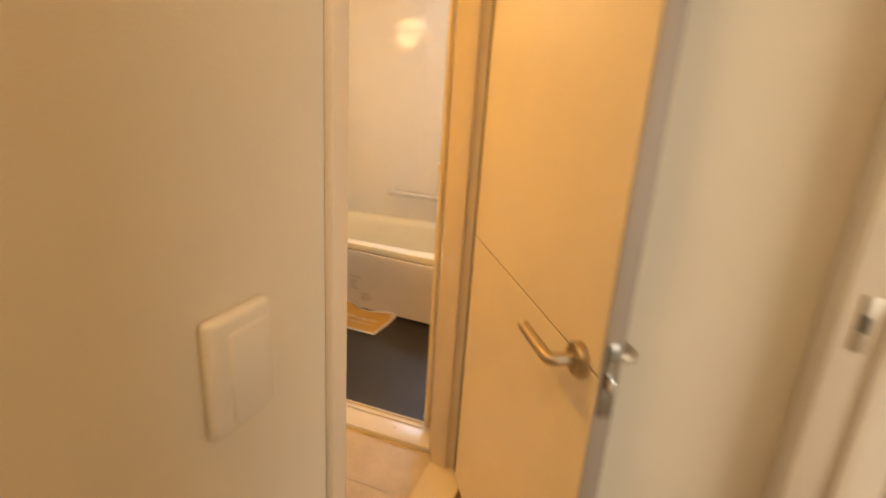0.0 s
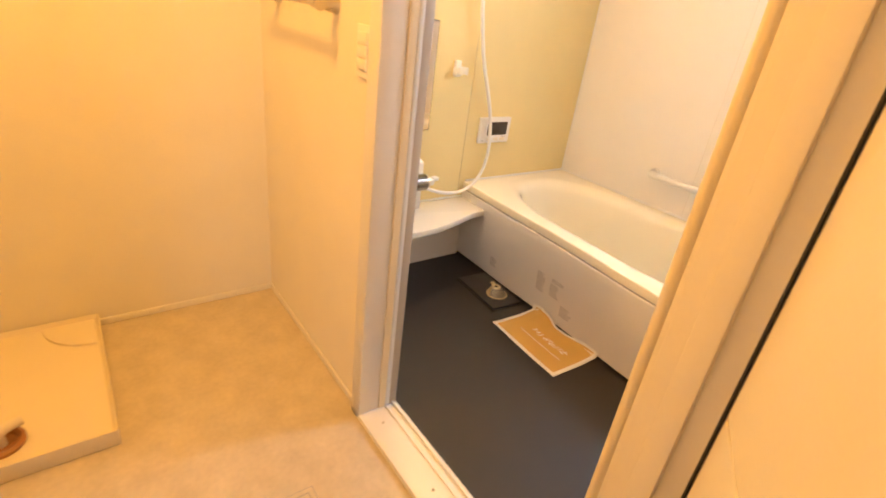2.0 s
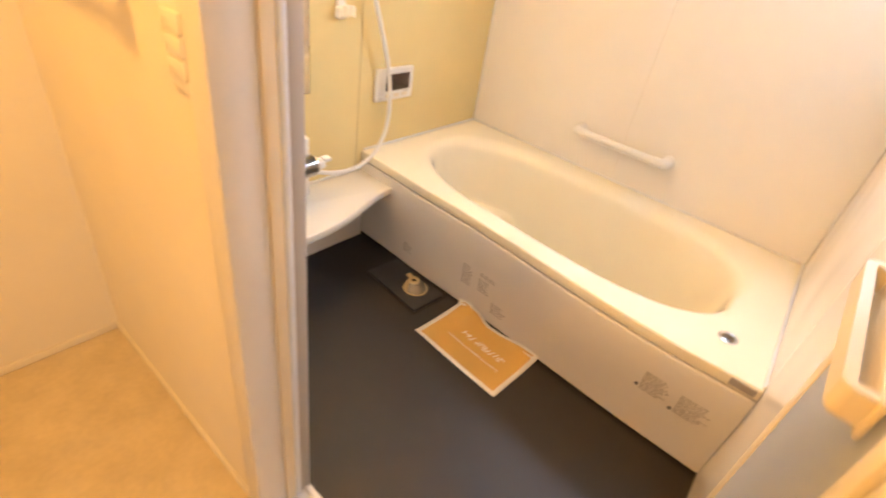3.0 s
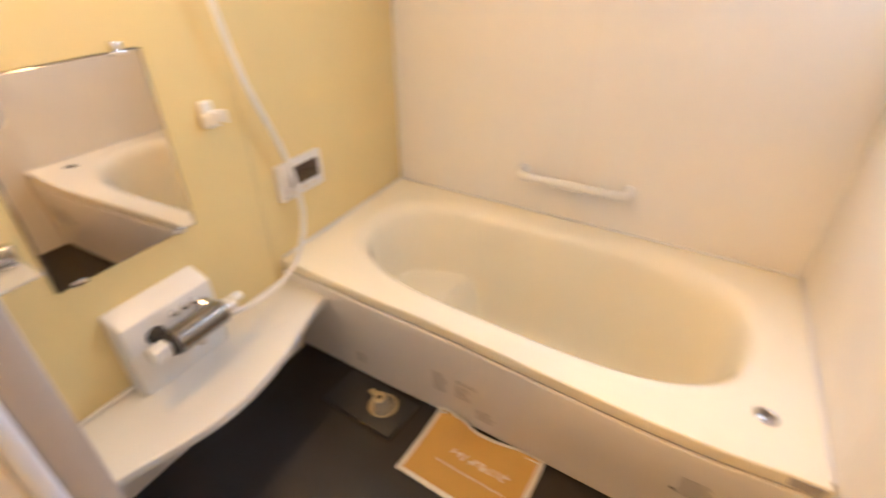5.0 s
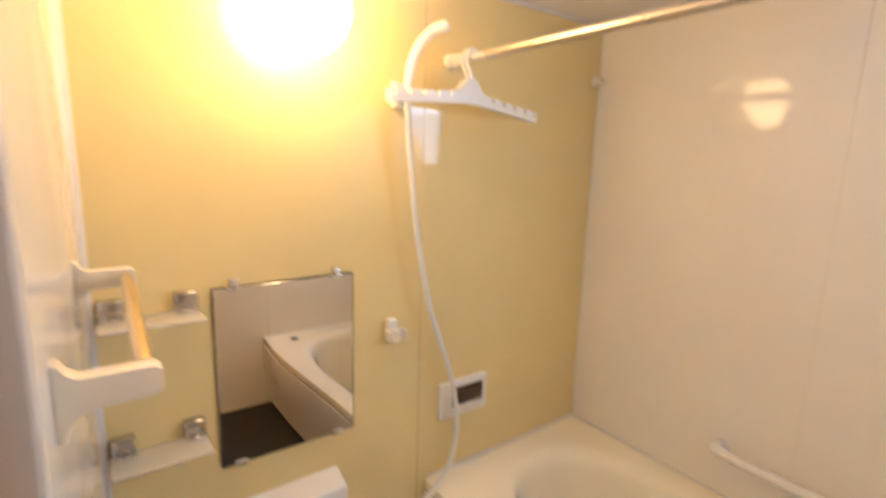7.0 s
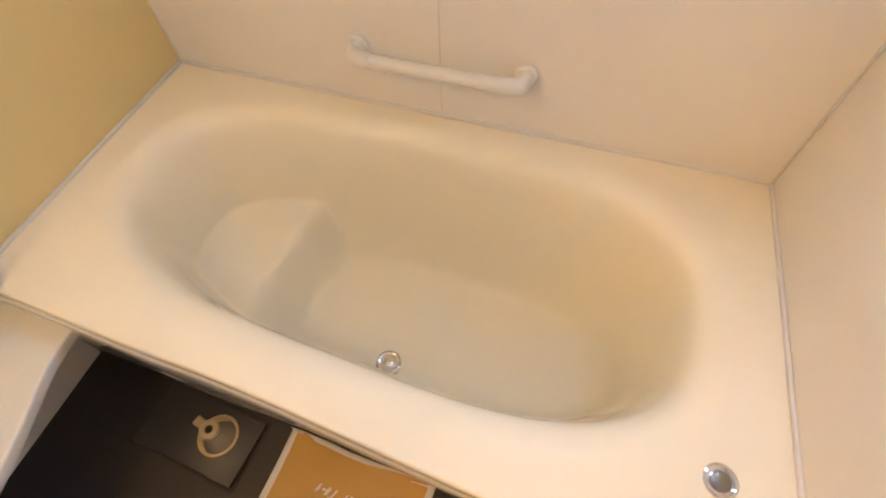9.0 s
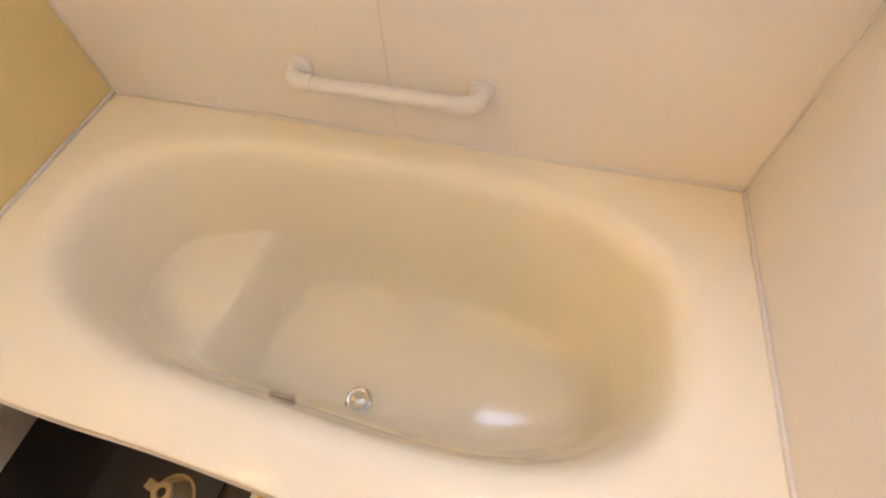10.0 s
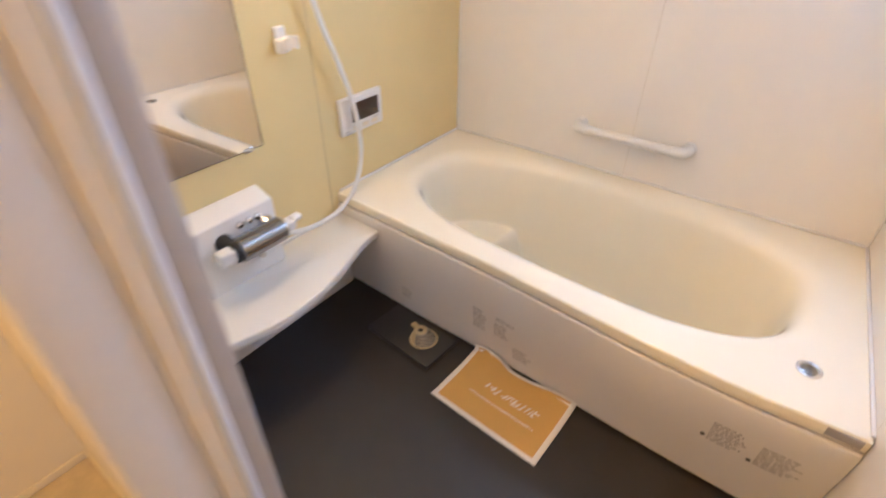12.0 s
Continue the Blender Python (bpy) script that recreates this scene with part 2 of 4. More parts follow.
def extruded(outline, z0, z1, bevel=0.0):
    """A slab with the given outline (x, y), from z0 to z1."""
    bm = bmesh.new()
    f = bm.faces.new([bm.verts.new((x, y, z0)) for x, y in outline])
    r = bmesh.ops.extrude_face_region(bm, geom=[f])
    bmesh.ops.translate(bm, verts=[v for v in r["geom"] if isinstance(v, bmesh.types.BMVert)], vec=(0, 0, z1 - z0))
    if bevel:
        es = [e for e in bm.edges if abs(e.verts[0].co.z - e.verts[1].co.z) < 1e-5]
        bmesh.ops.bevel(bm, geom=es, offset=bevel, segments=3, profile=0.5, affect="EDGES")
    return bm


def smoothstep(a, b, x):
    t = max(0.0, min(1.0, (x - a) / (b - a)))
    return t * t * (3 - 2 * t)


RX = Matrix.Rotation(radians(90), 4, "X")
RY = Matrix.Rotation(radians(90), 4, "Y")


def toward(at, way):
    """A pose at a point whose local z looks along way."""
    return Matrix.Translation(at) @ Vector(way).to_track_quat("Z", "Y").to_matrix().to_4x4()

# ---- bathroom shell ----
BW, BN, BS, BH = 1.6, 1.6, -0.060, 2.0      # width, north wall, south wall, ceiling
OUT_S = -0.186                              # washroom face of the wall with the bath doorway
DX0, DX1, DTOP = 0.866, 1.602, 1.93         # bath doorway
WX0, WX1, WZ0, WZ1 = 1.055, 1.49, 1.432, 1.86  # clear opening of the bath window
WASH_Z, WASH_H = 0.018, 2.36
EX0, EX1 = 1.69, 1.80                       # wall between washroom and hall
DY0, DY1 = -1.040, -0.25                     # washroom doorway
DHEAD = 2.03
WASH_S = -1.56
HX = 2.55                                   # far wall of the hall
RY0, RY1 = -1.47, -0.67                     # doorway to the bright room



def east_x(y):
    """The east wall stands slightly out of square."""
    return BW + 0.040 * (BN - y)


def south_y(x):
    """The south wall stands slightly out of square."""
    return -0.040 - 0.031 * x


def skew_east(bm):
    for v in bm.verts:
        v.co.x += east_x(v.co.y) - BW
    return bm


def skew_south(bm):
    for v in bm.verts:
        v.co.y += south_y(v.co.x) - BS
    return bm


def skew_end(bm):
    """Draws the east end of a piece that spans the bath out to the wall."""
    for v in bm.verts:
        v.co.x += (east_x(v.co.y) - BW) * max(0.0, min(1.0, (v.co.x - 1.45) / 0.146))
    return bm


floor_bath = structure("floor_bath", box((-0.05, -0.12, -0.06), (1.72, 0.905, 0.0)), M_FLOOR_DARK, "charcoal resin bathroom floor with a fine texture", "floor")
wall_west = structure("wall_west", box((-0.10, BS - 0.03, -0.06), (-0.004, BN + 0.1, 2.1)), M_WALLPAPER, "wall behind the yellow bathroom panels", "wall")
for y0, y1 in ((-0.038, 0.7992), (0.8008, BN - 0.002)):
    part("wall_panel", box((-0.012, y0, 0.0), (0.0, y1, BH), 0.0012, 1), M_YELLOW, wall_west, "glossy pale yellow bathroom wall panel")
part("joint", box((-0.012, 0.7993, 0.0), (-0.0010, 0.8007, BH)), M_JOINT, wall_west)

wall_north = structure("wall_north", boxes(((-0.1, BN + 0.004, -0.06), (WX0, BN + 0.1, 2.1)), ((WX1, BN + 0.004, -0.06), (1.75, BN + 0.1, 2.1)),
                                           ((WX0, BN + 0.004, -0.06), (WX1, BN + 0.1, WZ0)), ((WX0, BN + 0.004, WZ1), (WX1, BN + 0.1, 2.1))), M_WALLPAPER, "outer wall behind the white bathroom panels", "wall")
part("wall_panel", box((0.002, BN, 0.0), (0.7992, BN + 0.012, BH), 0.0012, 1), M_WHITE_PANEL, wall_north, "glossy white bathroom wall panel")
part("wall_panel", boxes(((0.8008, BN, 0.0), (WX0, BN + 0.012, BH)), ((WX1, BN, 0.0), (BW - 0.002, BN + 0.012, BH)),
                         ((WX0, BN, 0.0), (WX1, BN + 0.012, WZ0)), ((WX0, BN, WZ1), (WX1, BN + 0.012, BH))), M_WHITE_PANEL, wall_north, "glossy white bathroom wall panel with a window opening")
part("joint", box((0.7993, BN + 0.0010, 0.0), (0.8007, BN + 0.012, BH)), M_JOINT_PALE, wall_north)

wall_east = structure("wall_east", skew_east(box((BW + 0.004, BS - 0.04, -0.06), (EX0 - 0.01, BN + 0.004, 2.1))), M_WALLPAPER, "wall behind the white bathroom panels", "wall")
for y0, y1 in ((BS + 0.002, 0.7992), (0.8008, BN - 0.002)):
    part("wall_panel", skew_east(box((BW, y0, 0.0), (BW + 0.012, y1, BH), 0.0012, 1)), M_WHITE_PANEL, wall_east, "glossy white bathroom wall panel")
part("joint", skew_east(box((BW + 0.0010, 0.7993, 0.0), (BW + 0.012, 0.8007, BH))), M_JOINT_PALE, wall_east)

wall_south = structure("wall_south", boxes(((-0.12, OUT_S, 0.0), (DX0 - 0.05, -0.086, WASH_H + 0.05)),
                                           ((DX0 - 0.05, OUT_S, DTOP + 0.05), (EX0 - 0.02, -0.104, WASH_H + 0.05))), M_WALLPAPER, "cream wallpapered wall around the bathroom doorway", "wall")
part("wall_panel", skew_south(box((0.002, BS - 0.012, 0.0), (DX0 - 0.034, BS, BH), 0.0012, 1)), M_WHITE_PANEL, wall_south, "glossy white bathroom wall panel")
part("wall_panel", skew_south(box((DX0 - 0.034, BS - 0.012, DTOP + 0.05), (1.664, BS, BH), 0.0012, 1)), M_WHITE_PANEL, wall_south, "glossy white panel over the doorway")
ceiling_bath = structure("ceiling_bath", box((-0.1, BS - 0.05, BH), (1.75, BN + 0.1, BH + 0.05)), M_CEIL, "smooth white bathroom ceiling board", "ceiling")
cove = boxes(((0.0, -0.04, BH - 0.014), (0.012, BN, BH)), ((0.012, BN - 0.012, BH - 0.014), (BW - 0.012, BN, BH)), bevel=0.004)
side = skew_east(box((BW - 0.012, BS - 0.03, BH - 0.014), (BW, BN, BH), 0.004))
over = bpy.data.meshes.new("side_trim")
side.to_mesh(over)
side.free()
cove.from_mesh(over)
bpy.data.meshes.remove(over)
structure("trim_ceiling", cove, M_SEAL, "thin white ceiling trim", "trim")
structure("trim_corner", boxes(((0.0, -0.042, 0.0), (0.009, -0.032, BH - 0.014)), ((0.0, BN - 0.005, 0.433), (0.005, BN, BH - 0.014)), ((BW - 0.005, BN - 0.005, 0.433), (BW, BN, BH - 0.014)), bevel=0.0024), M_SEAL, "white corner bead between wall panels", "trim")

# ---- bath window ----
win = tagged(new("window_1"), "small high window with white surround and silver aluminium sash", "window", kind="structure")


def surround(grow_x, grow_z, inner_x, inner_z, proud, bevel):
    x0, x1, z0, z1 = WX0 - inner_x, WX1 + inner_x, WZ0 - inner_z, WZ1 + inner_z
    return boxes(((x0 - grow_x, BN - proud, z0 - grow_z), (x1 + grow_x, BN, z0)), ((x0 - grow_x, BN - proud, z1), (x1 + grow_x, BN, z1 + grow_z)),
                 ((x0 - grow_x, BN - proud, z0), (x0, BN, z1)), ((x1, BN - proud, z0), (x1 + grow_x, BN, z1)), bevel=bevel)


part("window_frame", surround(0.028, 0.032, 0.032, 0.020, 0.020, 0.0025), M_PLASTIC, win, "white plastic window surround")
part("reveal", surround(0.032, 0.020, 0.0, 0.0, 0.007, 0.002), M_PLASTIC, win, "white inner lip")
part("sash", boxes(((WX0, BN + 0.03, WZ0), (WX1, BN + 0.065, WZ0 + 0.032)), ((WX0, BN + 0.03, WZ1 - 0.032), (WX1, BN + 0.065, WZ1)),
                   ((WX0, BN + 0.03, WZ0 + 0.032), (WX0 + 0.03, BN + 0.065, WZ1 - 0.032)), ((WX1 - 0.03, BN + 0.03, WZ0 + 0.032), (WX1, BN + 0.065, WZ1 - 0.032)), bevel=0.002), M_ALU, win, "silver aluminium sash")
part("latch", box((WX0 + 0.004, BN + 0.012, WZ0 + 0.09), (WX0 + 0.022, BN + 0.03, WZ0 + 0.13), 0.003), M_ALU, win)
pane = part("pane", box((WX0 + 0.03, BN + 0.044, WZ0 + 0.032), (WX1 - 0.03, BN + 0.049, WZ1 - 0.032)), M_WINGLASS, win, "frosted window pane")
pane.visible_shadow = False

# ---- bath doorway: frame and threshold ----
door_frame = tagged(new("door_frame_bath"), "white resin bathroom door frame with cream inner track", "door frame", kind="structure")
part("jamb", box((DX0 - 0.055, OUT_S - 0.018, WASH_Z), (DX0, -0.134, DTOP + 0.05), 0.004), M_FRAME_GREY, door_frame, "pale grey door jamb")
part("track", box((DX0 - 0.050, -0.134, 0.036), (DX0 + 0.004, -0.110, DTOP), 0.002), M_IVORY, door_frame, "ivory inner strip")
part("bead", box((DX0 - 0.050, -0.110, 0.036), (DX0 + 0.006, -0.094, DTOP), 0.005, 3), M_BEAD, door_frame, "rounded white bead with a daylight tint in its colour")
part("inner_jamb", box((DX0 - 0.034, -0.094, 0.0), (DX0 + 0.001, -0.066, DTOP + 0.02), 0.003), M_REVEAL, door_frame, "grey inner frame")
RJ = 1.652
part("jamb", box((RJ, OUT_S - 0.018, WASH_Z), (RJ + 0.022, -0.150, DTOP + 0.05), 0.004), M_TRIM, door_frame)
part("inner_jamb", box((RJ + 0.006, -0.150, 0.0), (RJ + 0.022, -0.072, DTOP + 0.02), 0.003), M_PLASTIC, door_frame)
part("track", box((RJ - 0.004, -0.166, 0.036), (RJ, -0.154, DTOP), 0.0015), M_IVORY, door_frame)
part("head", box((DX0 - 0.055, OUT_S - 0.018, DTOP), (DX1 + 0.066, BS - 0.006, DTOP + 0.05), 0.004), M_TRIM, door_frame)
part("sill", boxes(((DX0 - 0.055, OUT_S - 0.018, 0.0), (DX1 + 0.066, -0.066, 0.036)), ((DX0, -0.112, 0.036), (DX1 + 0.004, -0.106, 0.041)), ((DX0, -0.084, 0.036), (DX1, -0.076, 0.043)), bevel=0.002), M_PLASTIC, door_frame, "white raised threshold with door tracks")
for x in (0.93, 1.21, 1.49):
    part("screw", lathe([(0, 0.0365), (0.004, 0.0372), (0.0045, 0.0355)], Matrix.Translation((x, -0.15, 0)), 10), M_STEEL, door_frame)
part("catch_knob", lathe([(0.011, 0), (0.011, 0.005), (0.008, 0.010), (0, 0.011)], toward((DX0 + 0.001, -0.081, 1.515), (1, 0, 0)), 20), M_PLASTIC, door_frame)

# ---- washroom shell ----
floor_wash = structure("floor_washroom", box((-0.12, WASH_S - 0.1, -0.06), (EX1 - 0.02, OUT_S, WASH_Z)), M_CF, "beige stone-pattern cushion vinyl floor", "floor")
structure("wall_washroom_west", box((-0.12, WASH_S - 0.1, 0.0), (-0.014, OUT_S, WASH_H + 0.05)), M_WALLPAPER, "cream textured wallpaper wall", "wall")
structure("wall_washroom_south", box((-0.014, WASH_S - 0.1, 0.0), (EX1, WASH_S, WASH_H + 0.05)), M_WALLPAPER, "cream textured wallpaper wall", "wall")
structure("wall_washroom_east", boxes(((EX0, WASH_S, 0.0), (EX1, DY0 - 0.03, WASH_H + 0.05)), ((EX0, DY1 + 0.03, 0.0), (EX1, OUT_S + 0.0, WASH_H + 0.05)),
                                      ((EX0 - 0.02, OUT_S, 0.0), (EX1, 1.0, WASH_H + 0.05)), ((EX0, DY0 - 0.03, DHEAD + 0.03), (EX1, DY1 + 0.03, WASH_H + 0.05))), M_WALLPAPER, "cream textured wallpaper wall beside the washroom doorway", "wall")
structure("ceiling_washroom", box((-0.12, WASH_S - 0.1, WASH_H), (EX0, OUT_S, WASH_H + 0.05)), M_CEILPAPER, "white papered washroom ceiling", "ceiling")
structure("baseboard", boxes(((-0.014, WASH_S, WASH_Z), (-0.008, OUT_S, WASH_Z + 0.028)), ((-0.008, OUT_S - 0.006, WASH_Z), (DX0 - 0.056, OUT_S, WASH_Z + 0.028)), ((-0.008, WASH_S, WASH_Z), (EX0, WASH_S + 0.006, WASH_Z + 0.028)), bevel=0.002), M_WALLPAPER, "low cream baseboard", "baseboard")

# washroom doorway frame and its open leaf
wframe = tagged(new("door_frame_washroom"), "pale wood-sheet washroom door frame with dark rubber stop", "door frame", kind="structure")
for y0, y1, s in ((DY0 - 0.03, DY0, 1), (DY1, DY1 + 0.03, -1)):
    part("jamb", box((EX0 - 0.012, y0, WASH_Z), (EX1 + 0.012 if s > 0 else EX1 + 0.002, y1, DHEAD), 0.003), M_TRIM, wframe)
    part("casing", box((EX1 + 0.0, y0 - 0.012 if s > 0 else y0 + 0.006, WASH_Z), (EX1 + 0.015, y1 - 0.006 if s > 0 else y1 + 0.012, DHEAD + 0.03), 0.003), M_TRIM, wframe)
    part("casing", box((EX0 - 0.014, y0 - 0.03 if s > 0 else y0 + 0.012, WASH_Z), (EX0, y1 - 0.012 if s > 0 else y1 + 0.026, DHEAD + 0.03), 0.003), M_TRIM, wframe)
    ya = y1 if s > 0 else y0
    part("door_stop", box((EX0 + 0.018, min(ya, ya + s * 0.012), WASH_Z), (EX0 + 0.050, max(ya, ya + s * 0.012), DHEAD), 0.002), M_TRIM, wframe)
    # latch side: rubber seal; hinge side: black strip painting the dark gap by the leaf
    xs0 = EX0 + 0.050 if s > 0 else EX1 - 0.0300
    part("seal_gap_strip", box((xs0, min(ya, ya + s * 0.009), WASH_Z), (xs0 + (0.008 if s > 0 else 0.0035), max(ya, ya + s * 0.009), DHEAD), 0.001), M_RUBBER, wframe)
part("head", box((EX0 - 0.012, DY0 - 0.03, DHEAD), (EX1 + 0.012, DY1 + 0.03, DHEAD + 0.03), 0.003), M_TRIM, wframe)
part("strike_plate", box((EX0 + 0.06, DY0, 0.86), (EX0 + 0.085, DY0 + 0.002, 0.96), 0.0006), M_STEEL, wframe)
part("sill", box((EX0 - 0.012, DY0, WASH_Z - 0.002), (EX1 + 0.012, DY1, WASH_Z + 0.006), 0.002), M_TRIM, wframe)

LEAF_W, LEAF_T = 0.785, 0.034
HINGE = Matrix.Translation((EX1 + 0.006, DY1 - 0.002, 0)) @ Matrix.Rotation(radians(30.3 - 90), 4, "Z")
# leaf: local x from hinge to latch edge, local y < 0 is the washroom face
door_w = tagged(new("door_1"), "cream washroom door standing open with brushed steel lever handles", "door", kind="structure")
door_w.matrix_world = HINGE


def leaf_part(name, bm, mat, parent, label=""):
    ob = part(name, bm, mat, parent, label)
    if parent is door_w:
        ob.matrix_parent_inverse = Matrix()
    return ob


GZ = 0.880
for z0, z1 in ((WASH_Z + 0.012, GZ - 0.0018), (GZ + 0.0018, DHEAD - 0.006)):
    leaf_part("panel", box((0.004, -LEAF_T, z0), (LEAF_W, 0.0, z1), 0.0015, 1), M_DOOR, door_w)
leaf_part("core", box((0.007, -LEAF_T + 0.003, WASH_Z + 0.02), (LEAF_W - 0.003, -0.003, DHEAD - 0.02)), M_SEAM, door_w)
leaf_part("edge_strip", box((LEAF_W - 0.001, -LEAF_T + 0.001, WASH_Z + 0.012), (LEAF_W + 0.0015, -0.001, DHEAD - 0.006), 0.0005), M_EDGE, door_w)
plate = leaf_part("latch_plate", box((LEAF_W + 0.001, -LEAF_T / 2 - 0.011, 0.815), (LEAF_W + 0.0032, -LEAF_T / 2 + 0.011, 0.935), 0.0006), M_DARKCHROME, door_w, "brushed steel latch plate")
leaf_part("bolt", box((LEAF_W + 0.003, -LEAF_T / 2 - 0.006, 0.862), (LEAF_W + 0.012, -LEAF_T / 2 + 0.006, 0.882), 0.002), M_CHROME, plate)
for s, y in ((-1, -LEAF_T), (1, 0.0)):
    lx = LEAF_W - 0.055
    lever = leaf_part("lever_handle", tube([(lx, y, 0.882), (lx, y + s * 0.044, 0.882), (lx - 0.001, y + s * 0.050, 0.882), (lx - 0.006, y + s * 0.054, 0.882), (lx - 0.016, y + s * 0.055, 0.882),
                                            (lx - 0.118, y + s * 0.055, 0.882), (lx - 0.121, y + s * 0.055, 0.882)], [0.0095, 0.0095, 0.0100, 0.0105, 0.0105, 0.0100, 0.0075], 18), M_LEVER, door_w, "satin steel lever")
    leaf_part("rose", lathe([(0.027, 0), (0.027, 0.012), (0.025, 0.015), (0.012, 0.0155), (0, 0.0155)], toward((lx, y, 0.882), (0, s, 0)), 28), M_LEVER, lever)

# ---- hall and the bright room beside it ----
structure("floor_hall", box((EX1 - 0.02, -3.2, -0.06), (HX + 0.12, 0.7, 0.012)), M_WOODFLOOR, "brown wood-grain hall floor", "floor")
structure("wall_hall_west", box((EX0, -3.2, 0.0), (EX1, WASH_S - 0.1, WASH_H + 0.05)), M_WALLPAPER, "cream wallpapered hall wall", "wall")
structure("wall_hall_south", box((EX0, -3.3, 0.0), (HX + 0.12, -3.2, WASH_H + 0.05)), M_WALLPAPER, "cream wallpapered hall wall", "wall")
structure("wall_hall_north", boxes(((EX1, 0.7, 0.0), (HX + 0.12, 0.8, WASH_H + 0.05)), ((2.05, -0.60, 0.0), (HX, 0.7, WASH_H + 0.05))), M_WALLPAPER, "cream wallpapered hall wall", "wall")
structure("wall_hall_east", boxes(((HX, -3.2, 0.0), (HX + 0.12, RY0 - 0.03, WASH_H + 0.05)), ((HX, RY1 + 0.03, 0.0), (HX + 0.12, 0.7, WASH_H + 0.05)), ((HX, RY0 - 0.03, DHEAD + 0.03), (HX + 0.12, RY1 + 0.03, WASH_H + 0.05))), M_WALLPAPER, "cream wallpapered hall wall with a doorway", "wall")
structure("ceiling_hall", box((EX0, -3.3, WASH_H), (HX + 0.12, 0.8, WASH_H + 0.05)), M_CEILPAPER, "white papered hall ceiling", "ceiling")
rframe = tagged(new("door_frame_room"), "cream door frame with a steel strike plate", "door frame", kind="structure")
for y0, y1, s in ((RY0 - 0.03, RY0, 1), (RY1, RY1 + 0.03, -1)):
    part("jamb", box((HX - 0.012, y0, 0.012), (HX + 0.132, y1, DHEAD), 0.003), M_TRIM, rframe)
    part("casing", box((HX - 0.016, y0 - 0.035 if s > 0 else y0 + 0.010, 0.012), (HX, y1 - 0.010 if s > 0 else y1 + 0.035, DHEAD + 0.03), 0.003), M_TRIM, rframe)
    ya = y1 if s > 0 else y0
    part("door_stop", box((HX + 0.055, min(ya, ya + s * 0.012), 0.012), (HX + 0.085, max(ya, ya + s * 0.012), DHEAD), 0.002), M_TRIM, rframe)
part("head", box((HX - 0.012, RY0 - 0.03, DHEAD), (HX + 0.132, RY1 + 0.03, DHEAD + 0.03), 0.003), M_TRIM, rframe)
sp = part("strike_plate", box((HX + 0.012, RY1 - 0.003, 0.89), (HX + 0.036, RY1 + 0.001, 0.99), 0.0008), M_STEEL, rframe, "brushed steel strike plate")
part("strike_hole", box((HX + 0.018, RY1 - 0.0036, 0.925), (HX + 0.030, RY1 - 0.002, 0.955)), M_DARKGAP, sp)
structure("floor_room", box((HX + 0.12, -3.2, -0.06), (5.1, 0.7, 0.012)), M_PALEWOOD, "pale wood floor of a daylit room", "floor")
structure("wall_room", boxes(((HX + 0.12, -3.3, 0.0), (5.1, -3.2, WASH_H + 0.05)), ((HX + 0.12, 0.7, 0.0), (5.1, 0.8, WASH_H + 0.05)),
                             ((5.0, -3.2, 0.0), (5.1, -3.05, WASH_H + 0.05)), ((5.0, -1.55, 0.0), (5.1, 0.7, WASH_H + 0.05)), ((5.0, -3.05, 2.2), (5.1, -1.55, WASH_H + 0.05)), ((5.0, -3.05, 0.0), (5.1, -1.55, 0.4))), M_WALLPAPER, "white walls of the daylit room with a wide window", "wall")
structure("ceiling_room", box((HX + 0.12, -3.3, WASH_H), (5.1, 0.8, WASH_H + 0.05)), M_CEILPAPER, "white papered room ceiling", "ceiling")
structure("ground", box((-600, -600, -0.55), (600, 600, -0.45)), M_CONCRETE, "pale bare ground outside the house", "ground")
# ---- bathtub ----
TZ, TB, SEAT = 0.423, -0.102, 0.105   # rim, bottom and seat heights


def tub_front(x):
    """The bowed front edge of the rim."""
    return 0.836 - 0.020 * smoothstep(0.0, 0.5, x) - 0.052 * smoothstep(0.45, 1.38, x) + 0.010 * smoothstep(1.40, 1.6, x)


def tub_inner(x):
    """The bow that the front of the basin opening follows."""
    return 0.836 - 0.020 * smoothstep(0.0, 0.5, x) - 0.046 * smoothstep(0.45, 1.45, x)


def tub_outline(a, shrink=0.0):
    """The opening of the basin: a rounded oblong whose front follows the bow."""
    c, s = math.cos(a), math.sin(a)
    p = 2 / 2.9
    ux, uy = math.copysign(abs(c) ** p, c), math.copysign(abs(s) ** p, s)
    x = 0.800 + (0.692 - shrink) * ux
    back, front = 1.532, tub_inner(x) + 0.086 + 0.030 * smoothstep(0.5, 0.05, x)
    return x, (back + front) / 2 + ((back - front) / 2 - shrink) * uy


